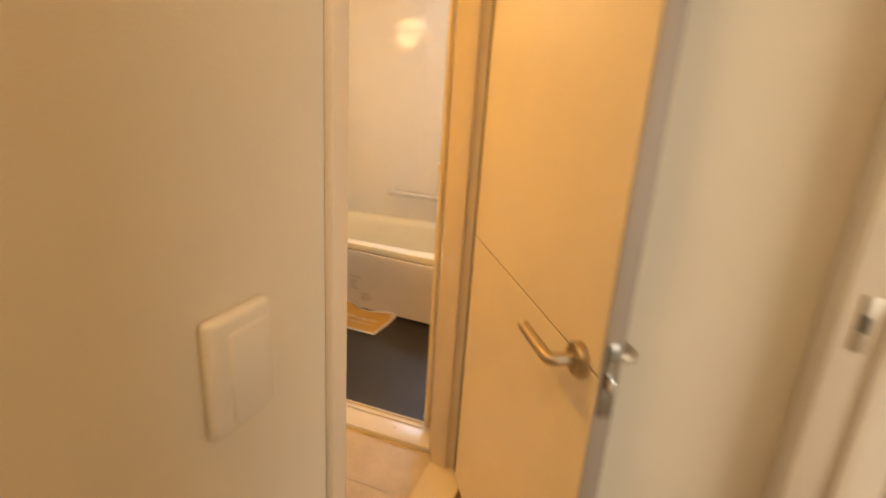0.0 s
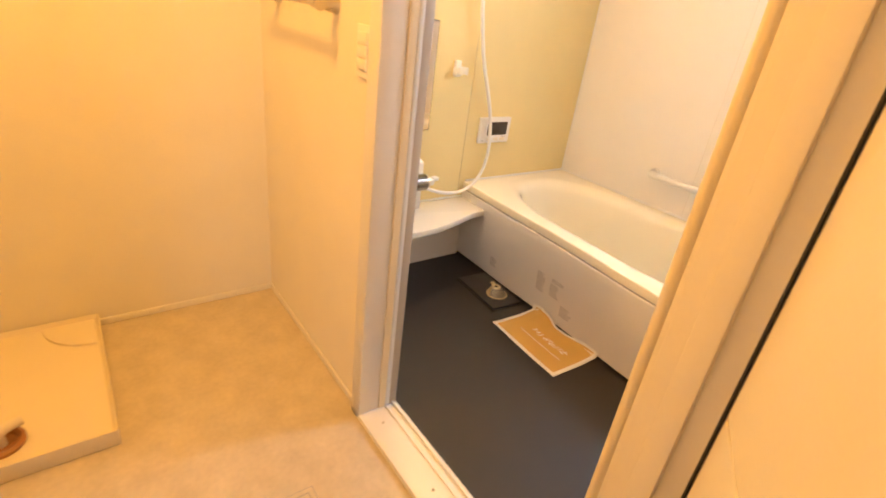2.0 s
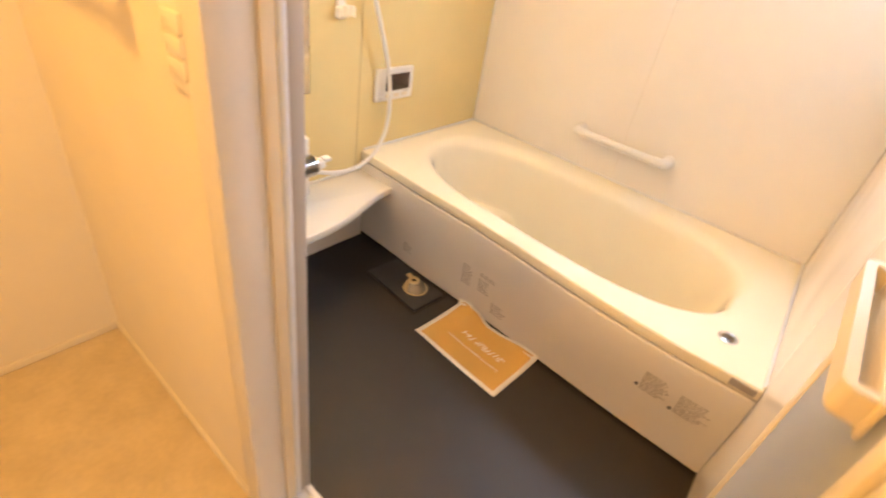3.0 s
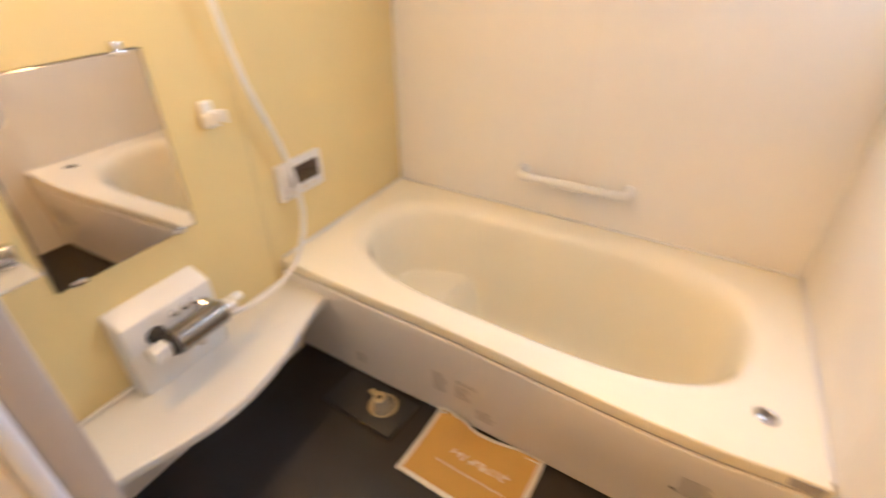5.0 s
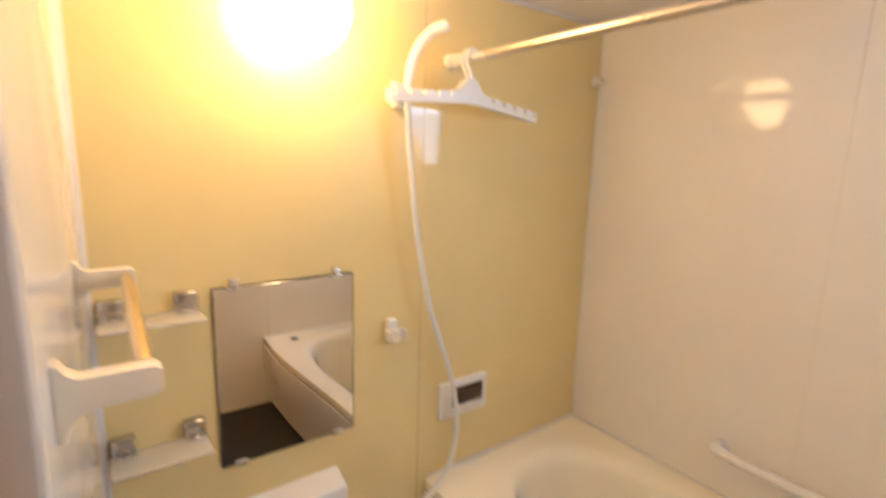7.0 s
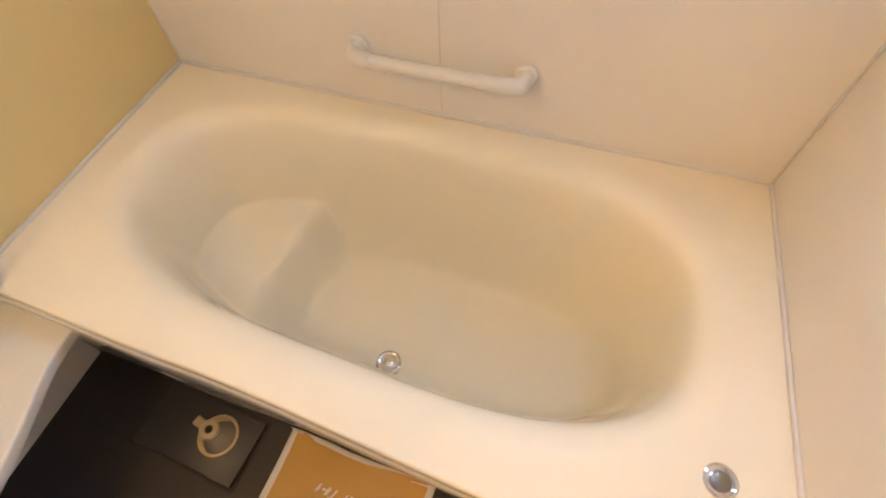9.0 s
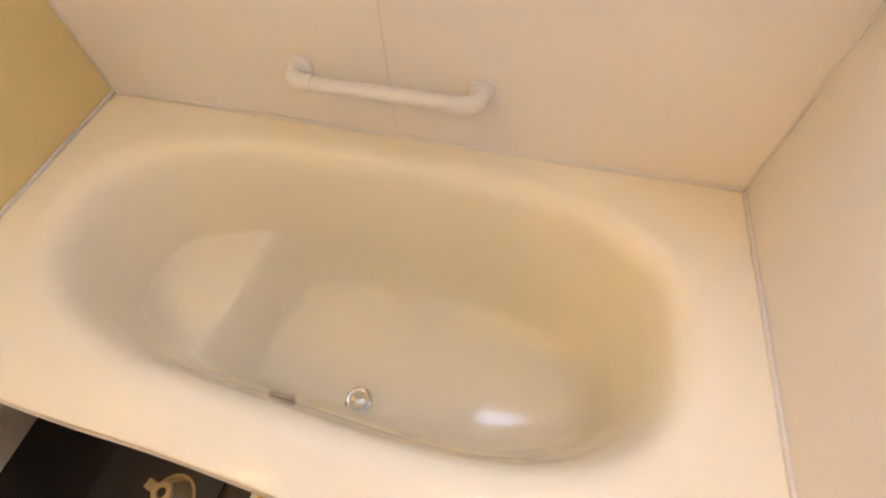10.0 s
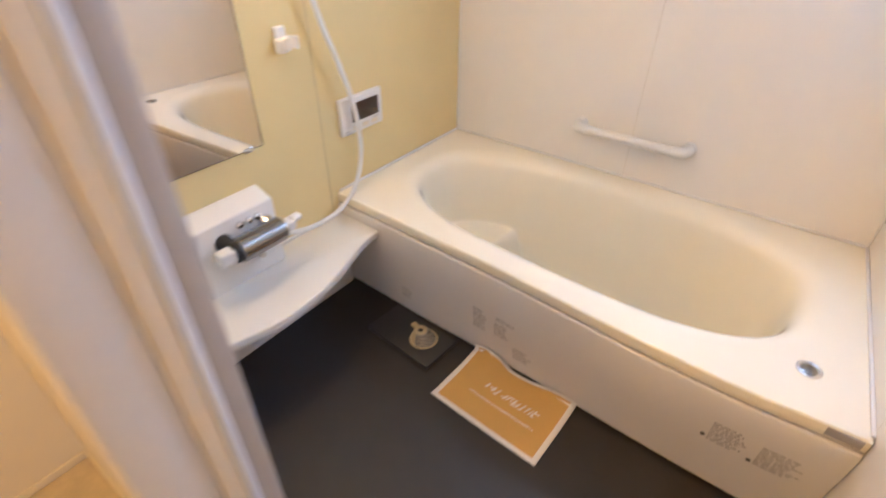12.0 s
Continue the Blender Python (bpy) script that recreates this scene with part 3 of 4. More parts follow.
def tub_mesh():
    bm = bmesh.new()
    n, rings = 192, []
    # deck rectangle, rolled lip, wall, floor
    knots = [(-0.034, 0.0, 0), (-0.014, -0.0024, 0), (0.006, -0.010, 0), (0.022, -0.024, 0), (0.033, -0.046, 0), (0.040, -0.082, 0), (0.046, -0.14, 0), (0.050, -0.22, 0), (0.056, -0.30, 0), (0.063, -0.38, 0),
             (0.070, -0.43, 0), (0.080, -0.468, 0), (0.095, -0.497, 0), (0.115, -0.515, 0), (0.142, -0.523, 0), (0.180, -0.525, 0), (0.240, -0.525, 0)]
    prof = [(p.x, min(0.0, p.y)) for p in bezier_path(knots, 4)]
    for shrink, dz in prof:
        ring = []
        for k in range(n):
            x, y = tub_outline(2 * math.pi * k / n, shrink)
            z = TZ + dz
            lean = smoothstep(0.0, -0.5, dz)
            y += 0.062 * min(1.0, max(0.0, -dz / 0.46)) * smoothstep(1.20, 0.98, y)
            x -= lean * 0.030 * smoothstep(1.0, 1.5, x)
            # the seat at the west end
            seat = SEAT - 0.35 * smoothstep(0.418 + 0.030 * math.sin((y - 1.2) * 4), 0.500 + 0.030 * math.sin((y - 1.2) * 4), x)
            z = 0.5 * (z + seat + math.sqrt((z - seat) ** 2 + 0.0022)) if dz < -0.2 else z
            ring.append(bm.verts.new((x, y, z)))
        rings.append(ring)
    # inner floor rings towards the middle line
    last = rings[-1]
    for f in [1 - (k + 1) / 46 for k in range(45)]:
        ring = []
        for v in last:
            x, y = v.co.x, 1.2 + (v.co.y - 1.2) * f
            x = 0.8 + (x - 0.8) * (0.7 + 0.3 * f)
            seat = SEAT - 0.35 * smoothstep(0.418 + 0.030 * math.sin((y - 1.2) * 4), 0.500 + 0.030 * math.sin((y - 1.2) * 4), x)
            z = 0.5 * (TB + seat + math.sqrt((TB - seat) ** 2 + 0.0022))
            ring.append(bm.verts.new((x, y, z)))
        rings.append(ring)
    for a, b in zip(rings, rings[1:]):
        for k in range(n):
            bm.faces.new((a[k], a[(k + 1) % n], b[(k + 1) % n], b[k]))
    bm.faces.new(rings[-1])
    low = [v for v in bm.verts if v.co.z < TZ - 0.16]
    for _ in range(4):
        bmesh.ops.smooth_vert(bm, verts=low, factor=0.5, use_axis_x=True, use_axis_y=True, use_axis_z=True)
    # deck out to the walls and the front lip
    outer = []
    for k in range(n):
        x, y = tub_outline(2 * math.pi * k / n, -0.034)
        dx, dy = x - 0.8, y - 1.2
        best = min((t for t in ((1.596 - 0.8) / dx if dx > 1e-6 else 9, (0.004 - 0.8) / dx if dx < -1e-6 else 9, (1.596 - 1.2) / dy if dy > 1e-6 else 9) if t > 0), default=9)
        if dy < -1e-6:
            t = 1.0
            for _ in range(40):
                px = 0.8 + dx * t
                t = (tub_front(min(1.6, max(0, px))) - 1.2) / dy
            best = min(best, t)
        outer.append(bm.verts.new((0.8 + dx * best, 1.2 + dy * best, TZ)))
    for k in range(n):
        bm.faces.new((outer[k], outer[(k + 1) % n], rings[0][(k + 1) % n], rings[0][k]))
    # square corners
    for cx, cy in ((1.596, 1.596), (0.004, 1.596), (1.596, tub_front(1.596)), (0.004, tub_front(0.004))):
        for k in range(n):
            a, b = outer[k], outer[(k + 1) % n]
            on = lambda v, c: abs(v.co.x - c) < 0.003  # noqa: E731
            if on(a, cx) != on(b, cx) and (a.co.y > 1.2) == (cy > 1.2):
                c = bm.verts.new((cx, cy, TZ))
                bm.faces.new((a, b, c))
    # rolled front lip
    xs = [0.002 + 1.596 * i / 60 for i in range(61)]
    lip = [(0.0, 0.0), (-0.003, -0.0008), (-0.005, -0.003), (-0.0055, -0.006), (-0.0058, -0.020), (-0.0055, -0.034), (-0.0045, -0.0365), (0.004, -0.037), (0.040, -0.037)]
    rows = [[bm.verts.new((x, tub_front(x) + oy, TZ + oz)) for x in xs] for oy, oz in lip]
    for a, b in zip(rows, rows[1:]):
        for i in range(60):
            bm.faces.new((a[i], a[i + 1], b[i + 1], b[i]))
    bmesh.ops.remove_doubles(bm, verts=bm.verts, dist=0.00005)
    bm.normal_update()
    for f in list(bm.faces):
        c = f.calc_center_median()
        on_lip = c.y < tub_front(min(1.6, max(0.0, c.x))) - 0.0004 or c.z < TZ - 0.03 and c.y < tub_front(min(1.6, max(0.0, c.x))) + 0.045 and abs(f.normal.z) > 0.9
        want = -f.normal.y - 0.3 * f.normal.z if on_lip and c.z < TZ - 0.02 else (f.normal.z - f.normal.y if on_lip else f.normal.z)
        if want < 0:
            f.normal_flip()
    return bm


bathtub = thing("bathtub", "glossy white built-in bathtub with a bowed front and an inner seat", "bathtub", base=(0.8, 1.2, 0.0))
part("basin", skew_end(tub_mesh()), M_TUB, bathtub, turned=True)
ap = bmesh.new()
xs = [0.002 + 1.596 * i / 48 for i in range(49)]


def apron_y(x, z):
    base = 0.845 - 0.016 * smoothstep(0.0, 0.5, x) - 0.034 * smoothstep(0.5, 1.5, x)
    f = smoothstep(0.0, 0.36, z)
    return base + (tub_front(x) - 0.0100 - base) * f


# the apron tucks in under the lip
zs = [0.012, 0.016, 0.05, 0.10, 0.15, 0.20, 0.25, 0.30, 0.34, TZ - 0.050, TZ - 0.046, TZ - 0.044]
rows = [[ap.verts.new((x, apron_y(x, z) + (0.006 if z == 0.012 else 0.0008 if z == TZ - 0.046 else 0.003 if z == TZ - 0.044 else 0), z)) for x in xs] for z in zs]
rows.append([ap.verts.new((x, tub_front(x) + 0.02, TZ - 0.044)) for x in xs])
rows.insert(0, [ap.verts.new((x, apron_y(x, 0) + 0.03, 0.012)) for x in xs])
for a, b in zip(rows, rows[1:]):
    for i in range(48):
        ap.faces.new((a[i], a[i + 1], b[i + 1], b[i]))
apron = part("apron", skew_end(ap), M_APRON, bathtub, "smooth white front panel of the tub")
# grey strip in the joint below the lip stands in for its shadow
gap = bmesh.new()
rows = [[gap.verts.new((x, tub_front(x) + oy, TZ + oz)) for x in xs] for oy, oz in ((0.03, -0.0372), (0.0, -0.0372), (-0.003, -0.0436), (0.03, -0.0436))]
for a, b in zip(rows, rows[1:]):
    for i in range(48):
        gap.faces.new((a[i], a[i + 1], b[i + 1], b[i]))
part("lip_gap_shade", skew_end(gap), M_INK, bathtub)
part("toe_recess", box((0.004, 0.862, 0.0), (1.626, 0.872, 0.02)), M_DARKGAP, bathtub)
part("drain_plug", lathe([(0.040, 0.0), (0.040, 0.005), (0.036, 0.008), (0.032, 0.005), (0.029, 0.005), (0.028, 0.013), (0.021, 0.020), (0.010, 0.0235), (0, 0.0245)], Matrix.Translation((0.79, 1.085, TB + 0.010)), 32), M_CHROME, bathtub, "chrome pop-up drain plug")
part("circulation_port", box((-0.034, -0.006, -0.014), (0.034, 0.006, 0.014), 0.004, m=Matrix.Translation((0.632, 1.018, 0.040)) @ Matrix.Rotation(radians(-14), 4, "X")), M_STEEL, bathtub, "flat steel water inlet")
part("port_slot", box((-0.026, 0.004, -0.004), (0.026, 0.0068, 0.004), m=Matrix.Translation((0.632, 1.018, 0.040)) @ Matrix.Rotation(radians(-14), 4, "X")), M_DARKGAP, bathtub)
button = part("drain_button", lathe([(0.028, 0.0), (0.028, 0.003), (0.024, 0.0045), (0.0205, 0.003), (0.0205, 0.0008), (0.0, 0.0008)], Matrix.Translation((1.503, 0.912, TZ)), 32), M_CHROME, bathtub, "round chrome drain push button")
# chrome cap; the dark it mirrors is painted in with the darker metal
part("button_cap", lathe([(0.0175, 0.0), (0.0175, 0.002), (0.015, 0.003), (0, 0.0034)], Matrix.Translation((1.503, 0.912, TZ)), 28), M_DARKCHROME, button)
part("corner_label", box((1.555, tub_front(1.56) - 0.0085, TZ - 0.030), (1.620, tub_front(1.56) + 0.002, TZ - 0.006)), M_INK, bathtub, "small grey maker's plate")
structure("trim_tub_seal", skew_east(box((BW - 0.008, 0.780, TZ), (BW, BN - 0.008, TZ + 0.010), 0.003)), M_SEAL, "white sealant bead beside the tub", "trim")
structure("trim_tub_seal", boxes(((0.0, 0.84, TZ), (0.008, BN, TZ + 0.010)), ((0.008, BN - 0.008, TZ), (BW - 0.008, BN, TZ + 0.010)), bevel=0.003), M_SEAL, "white sealant bead round the tub", "trim")


# printed care labels on the apron: unreadable lines as bars
def care_label(x0, x1, z0, z1, lines, seed, dots=()):
    rnd = random.Random(seed)
    bm = bmesh.new()
    h = (z1 - z0) / lines
    for i in range(lines):
        x, z = x0, z1 - h * (i + 0.6)
        end = x0 + (x1 - x0) * rnd.uniform(0.65, 1.0)
        while x < end:
            w = rnd.uniform(0.006, 0.020)
            y = apron_y(x, z)
            add_box(bm, (x, y - 0.0012, z), (min(x + w, end), y + 0.002, z + h * 0.45))
            x += w + rnd.uniform(0.002, 0.005)
    ob = part("care_label", bm, M_INK, apron, "small printed care notice", smooth=False)
    for dx, dz in dots:
        y = apron_y(dx, dz)
        part("warning_dot", lathe([(0.006, 0), (0.006, 0.002), (0, 0.0022)], toward((dx, y + 0.0005, dz), (0, -1, 0)), 14), M_DARKINK, ob)


care_label(0.30, 0.35, 0.075, 0.125, 5, 3)
care_label(0.63, 0.685, 0.12, 0.22, 9, 4)
care_label(0.72, 0.80, 0.205, 0.225, 2, 5)
care_label(0.715, 0.77, 0.13, 0.195, 6, 6)
care_label(0.79, 0.86, 0.065, 0.12, 5, 7)
care_label(1.372, 1.457, 0.20, 0.285, 9, 8, [(1.362, 0.215)])
care_label(1.482, 1.577, 0.19, 0.275, 9, 9, [(1.472, 0.20)])

# ---- counter, tap box and shower ----
CZ = 0.340
edge = [(0.212, -0.045), (0.222, 0.04), (0.245, 0.12), (0.275, 0.21), (0.296, 0.30), (0.300, 0.38), (0.293, 0.46), (0.277, 0.54), (0.256, 0.61), (0.232, 0.68), (0.216, 0.73), (0.208, 0.78), (0.206, 0.832)]
edge = [(p.x, p.y) for p in bezier_path([(x, y, 0) for x, y in edge], 4)]
counter = thing("counter", "white wavy-edged resin bathroom counter under the mirror", "counter", base=(0.1, 0.4, 0.0))
part("top", extruded([(0.0, 0.832), (0.0, -0.038)] + edge, CZ - 0.032, CZ, 0.006), M_COUNTER, counter)
part("backsplash", box((0.0, -0.038, CZ), (0.010, 0.832, CZ + 0.012), 0.003), M_COUNTER, counter)
part("side_lip", box((0.0, 0.826, CZ - 0.03), (0.206, 0.834, CZ + 0.012), 0.003), M_COUNTER, counter)
part("under_panel", extruded([(0.0, 0.842), (0.0, -0.038)] + [(0.012, -0.038), (0.012, 0.842)], 0.0, CZ - 0.032), M_APRON, counter, "white panel below the counter")
part("bracket", extruded([(0.012, 0.82), (0.012, 0.0)] + [(x * 0.55, y) for x, y in edge[2:-2]], CZ - 0.075, CZ - 0.032, 0.008), M_COUNTER, counter)



def tap_box_mesh():
    """A box whose top falls towards the front."""
    bm = bmesh.new()
    made = bmesh.ops.create_cube(bm, size=1.0)["verts"]
    for v in made:
        front, up = v.co.x > 0, v.co.z > 0
        v.co = Vector((0.074 if front else 0.0, 0.250 if v.co.y < 0 else 0.514, (0.572 if front else 0.598) if up else CZ))
    bmesh.ops.bevel(bm, geom=list(bm.edges), offset=0.006, segments=3, profile=0.5, affect="EDGES")
    return bm


tap = thing("shower_mixer", "white tap box with a chrome thermostatic shower mixer on the counter", "faucet", base=(0.04, 0.385, CZ))
part("tap_box", tap_box_mesh(), M_PLASTIC, tap, "white resin tap box")
MX, MZ = 0.132, 0.500
part("body", tube([(MX, 0.334, MZ), (MX, 0.338, MZ), (MX, 0.482, MZ), (MX, 0.486, MZ)], [0.034, 0.0385, 0.0385, 0.034], 36), M_DARKCHROME, tap, "chrome mixer barrel")
part("collar", tube([(MX, 0.320, MZ), (MX, 0.335, MZ)], 0.0315, 28), M_RUBBER, tap, "black collar")
part("collar", tube([(MX, 0.485, MZ), (MX, 0.494, MZ)], 0.0315, 28), M_STEEL, tap, "steel collar")
part("temperature_knob", box((MX - 0.021, 0.270, MZ - 0.021), (MX + 0.021, 0.321, MZ + 0.021), 0.008, 3), M_PLASTIC, tap, "white temperature knob")
paddle = part("flow_knob", box((MX - 0.020, 0.493, MZ - 0.016), (MX + 0.020, 0.530, MZ + 0.016), 0.008, 3), M_PLASTIC, tap, "white flow knob")
part("paddle", box((MX - 0.012, 0.520, MZ + 0.004), (MX + 0.018, 0.556, MZ + 0.022), 0.007, 3), M_PLASTIC, paddle)
for y, mat in ((0.328, M_RUBBER), (0.470, M_CHROME)):
    part("leg", tube([(0.074, y, MZ + 0.008), (0.082, y, MZ + 0.008), (0.090, y, MZ + 0.006), (0.120, y, MZ)], [0.026, 0.025, 0.020, 0.019], 24), mat, tap, "short wall leg")
for y in (0.388, 0.420, 0.448):
    part("valve_cap", lathe([(0.011, 0), (0.011, 0.010), (0.007, 0.014), (0, 0.015)], toward((0.074, y, MZ + 0.040), (1, 0, 0)), 16), M_CHROME, tap)
part("spout", tube([(MX, 0.405, MZ - 0.034), (MX, 0.405, MZ - 0.058)], [0.013, 0.011], 16), M_STEEL, tap, "short steel spout")

shower = thing("hand_shower", "white hand shower with a long hose hanging from a wall holder", "shower", base=(0.05, 0.70, 1.66))
part("hose", tube(bezier_path([(MX - 0.010, 0.482, MZ - 0.026), (0.114, 0.530, 0.452), (0.104, 0.60, 0.426), (0.090, 0.68, 0.408), (0.075, 0.765, 0.405), (0.060, 0.845, 0.432), (0.051, 0.898, 0.485), (0.048, 0.920, 0.545), (0.048, 0.925, 0.62),
                               (0.048, 0.905, 0.76), (0.048, 0.862, 0.89), (0.048, 0.808, 1.03), (0.048, 0.772, 1.17), (0.05, 0.745, 1.31), (0.052, 0.725, 1.45), (0.055, 0.709, 1.58), (0.06, 0.702, 1.655)], 7), 0.0085, 12), M_PLASTIC, shower, "ribbed white shower hose")
part("handle", tube(bezier_path([(0.06, 0.702, 1.655), (0.063, 0.704, 1.70), (0.070, 0.713, 1.755), (0.082, 0.733, 1.80), (0.098, 0.757, 1.829), (0.114, 0.777, 1.838)], 6), [0.011] * 8 + [0.013] * 17 + [0.015] * 6, 16), M_PLASTIC, shower, "white shower handle")
part("spray_head", lathe([(0.0150, 0.0), (0.0155, 0.006), (0.0140, 0.013), (0.0085, 0.018), (0, 0.019)], toward((0.113, 0.776, 1.8375), (0.60, 0.75, 0.28)), 24), M_PLASTIC, shower, "rounded white shower tip")


def shower_holder(at, name_label):
    h = thing("shower_holder", name_label, "shower holder", "shower holders", base=at)
    x, y, z = at
    part("base", box((0.0, y - 0.018, z - 0.004), (0.020, y + 0.016, z + 0.036), 0.006, 3), M_PLASTIC, h)
    part("arm", box((0.004, y - 0.024, z - 0.034), (0.034, y + 0.012, z + 0.006), 0.009, 3), M_PLASTIC, h)
    # an open clamp ring
    arc = [(0.048 + 0.017 * math.cos(radians(a)), y + 0.006 + 0.017 * math.sin(radians(a))) for a in range(40, 331, 15)]
    bm = bmesh.new()
    rows = [[bm.verts.new((0.048 + (px - 0.048) * k, y + 0.006 + (py - y - 0.006) * k, z + dz)) for px, py in arc] for k, dz in ((1.3, -0.020), (1.3, 0.008), (1.22, 0.012), (0.75, 0.012), (0.68, 0.008), (0.68, -0.020))]
    for i in range(6):
        a, b = rows[i], rows[(i + 1) % 6]
        for k in range(len(arc) - 1):
            bm.faces.new((a[k], a[k + 1], b[k + 1], b[k]))
    for k in (0, len(arc) - 1):
        bm.faces.new([r[k] for r in rows])
    part("fork", bm, M_PLASTIC, h, "open clamp ring")
    return h


shower_holder((0.03, 0.690, 0.985), "white plastic shower holder on the yellow wall, empty")
shower_holder((0.03, 0.701, 1.665), "white plastic shower holder carrying the hand shower")

# ---- remote panel ----
rem = thing("bath_controller", "white water heater remote panel with a dark display", "control panel", base=(0.0, 0.976, 0.69))
part("housing", box((0.0, 0.873, 0.627), (0.021, 1.080, 0.758), 0.007, 3), M_PLASTIC, rem)
part("display", box((0.0205, 0.922, 0.668), (0.0225, 1.056, 0.735), 0.001), M_SCREEN, rem, "dark glossy display")
for k in range(3):
    part("button", box((0.020, 0.925 + 0.045 * k, 0.640), (0.0228, 0.957 + 0.045 * k, 0.655), 0.002), M_IVORY, rem)
part("side_button", box((0.020, 0.884, 0.655), (0.0226, 0.910, 0.715), 0.003), M_APRON, rem)
for lo, hi in (((0.0208, 1.025, 0.6585), (0.0214, 1.052, 0.6615)), ((0.0208, 0.886, 0.640), (0.0214, 0.905, 0.643))):
    part("legend", box(lo, hi), M_INK, rem)

# ---- mirror ----
mir = thing("wall_mirror", "frameless rectangular mirror held by small clips on the yellow wall", "mirror", base=(0.0, 0.38, 0.94))
part("mirror_glass", box((0.003, 0.200, 0.708), (0.009, 0.563, 1.176), 0.0012, 1), M_MIRROR, mir)
part("rim", boxes(((0.001, 0.1985, 0.7065), (0.0075, 0.5645, 0.7078)), ((0.001, 0.1985, 1.1762), (0.0075, 0.5645, 1.1775)), ((0.001, 0.1985, 0.7078), (0.0075, 0.1998, 1.1762)), ((0.001, 0.5632, 0.7078), (0.0075, 0.5645, 1.1762))), M_DARKGAP, mir)
for y in (0.247, 0.513):
    part("clip", boxes(((0.0, y - 0.018, 1.168), (0.013, y + 0.018, 1.178)), ((0.0, y - 0.010, 1.178), (0.016, y + 0.010, 1.198)), bevel=0.003), M_CHROME, mir, "small chrome clip")
    part("clip", box((0.0, y - 0.016, 0.702), (0.014, y + 0.016, 0.716), 0.003), M_CHROME, mir, "small chrome clip")


# ---- clear shelves ----
def clear_shelf(z):
    s = thing("wall_shelf", "clear acrylic shelf on two chrome brackets", "shelf", "clear shelves on the yellow wall", base=(0.0, 0.09, z))
    outline = [(0.006, -0.030), (0.102, -0.030), (0.106, -0.026), (0.106, 0.164), (0.102, 0.168), (0.006, 0.168)]
    part("plate", extruded(outline, z - 0.006, z, 0.0015), M_CLEAR, s)
    for y in (-0.002, 0.142):
        b = part("bracket", box((0.0, y - 0.024, z - 0.010), (0.026, y + 0.024, z + 0.044), 0.005, 3), M_BRACKET, s, "square chrome bracket")
        part("clamp", box((0.028, y - 0.012, z + 0.001), (0.040, y + 0.012, z + 0.008), 0.002), M_CHROME, b)
    return s


clear_shelf(1.140)
clear_shelf(0.822)


# ---- towel rails ----
def towel_rail(name, label, a, b, out, mat_bar=M_STEEL):
    """A rail between two brackets: a and b on the wall, out: how far and which way it stands off."""
    a, b, out = Vector(a), Vector(b), Vector(out)
    t = thing(name, label, "towel rail", base=tuple((a + b) / 2))
    along = (b - a).normalized()
    reach = out.length
    prof = [(0.0, 0.028), (0.004, 0.028), (0.010, 0.018), (0.018, 0.013), (reach + 0.006, 0.013), (reach + 0.012, 0.008), (reach + 0.012, -0.010), (reach + 0.007, -0.015),
            (0.024, -0.017), (0.014, -0.021), (0.009, -0.029), (0.005, -0.040), (0.0, -0.042)]
    for p in (a, b):
        bm = bmesh.new()
        f = bm.faces.new([bm.verts.new(p + out.normalized() * d + Vector((0, 0, h)) - along * 0.011) for d, h in prof])
        r = bmesh.ops.extrude_face_region(bm, geom=[f])
        bmesh.ops.translate(bm, verts=[v for v in r["geom"] if isinstance(v, bmesh.types.BMVert)], vec=along * 0.022)
        bmesh.ops.bevel(bm, geom=[e for e in bm.edges if abs((e.verts[0].co - e.verts[1].co).normalized().dot(along)) < 0.5], offset=0.0016, segments=2, profile=0.5, affect="EDGES")
        part("bracket", bm, M_IVORY, t, "ivory plastic bracket with a flared foot")
    part("bar", tube([a + out, b + out], 0.0085, 14), mat_bar, t, "round rail")
    return t


towel_rail("towel_rail", "ivory bracketed towel rail with a gold-toned bar", (0.315, south_y(0.315), 1.30), (0.745, south_y(0.745), 1.30), (0, 0.066, 0), M_GOLDSTEEL)

# ---- grab rail on the long wall ----
grab = thing("grab_rail", "white grab rail over the tub with elbow ends", "grab rail", base=(0.80, BN, 0.595))
for x, s in ((0.598, 1), (1.004, -1)):
    part("flange", lathe([(0.026, 0.0), (0.026, 0.012), (0.023, 0.015), (0.021, 0.0155), (0.020, 0.03), (0, 0.03)], toward((x, BN, 0.597), (0, -1, 0)), 24), M_PLASTIC, grab)
    part("elbow", tube(bezier_path([(x, BN - 0.012, 0.597), (x, BN - 0.030, 0.597), (x + s * 0.004, BN - 0.045, 0.597), (x + s * 0.018, BN - 0.055, 0.597), (x + s * 0.050, BN - 0.057, 0.597)], 5), 0.0195, 20), M_PLASTIC, grab)
part("bar", tube([(0.640, BN - 0.057, 0.597), (0.962, BN - 0.057, 0.597)], 0.0165, 20), M_PLASTIC, grab)

# ---- globe lamp ----
lamp = thing("wall_lamp", "glowing opal glass globe lamp on the yellow wall", "lamp", base=(0.0, BATH_LAMP[1], BATH_LAMP[2]))
part("base", lathe([(0.062, 0.0), (0.062, 0.012), (0.052, 0.02), (0.050, 0.028)], toward((0.0, BATH_LAMP[1], BATH_LAMP[2]), (1, 0, 0)), 32), M_PLASTIC, lamp, "white lamp base")
prof = [(0.050, -0.088)] + [(0.110 * math.cos(radians(a)), 0.096 * math.sin(radians(a))) for a in range(-60, 90, 10)] + [(0.0, 0.096)]
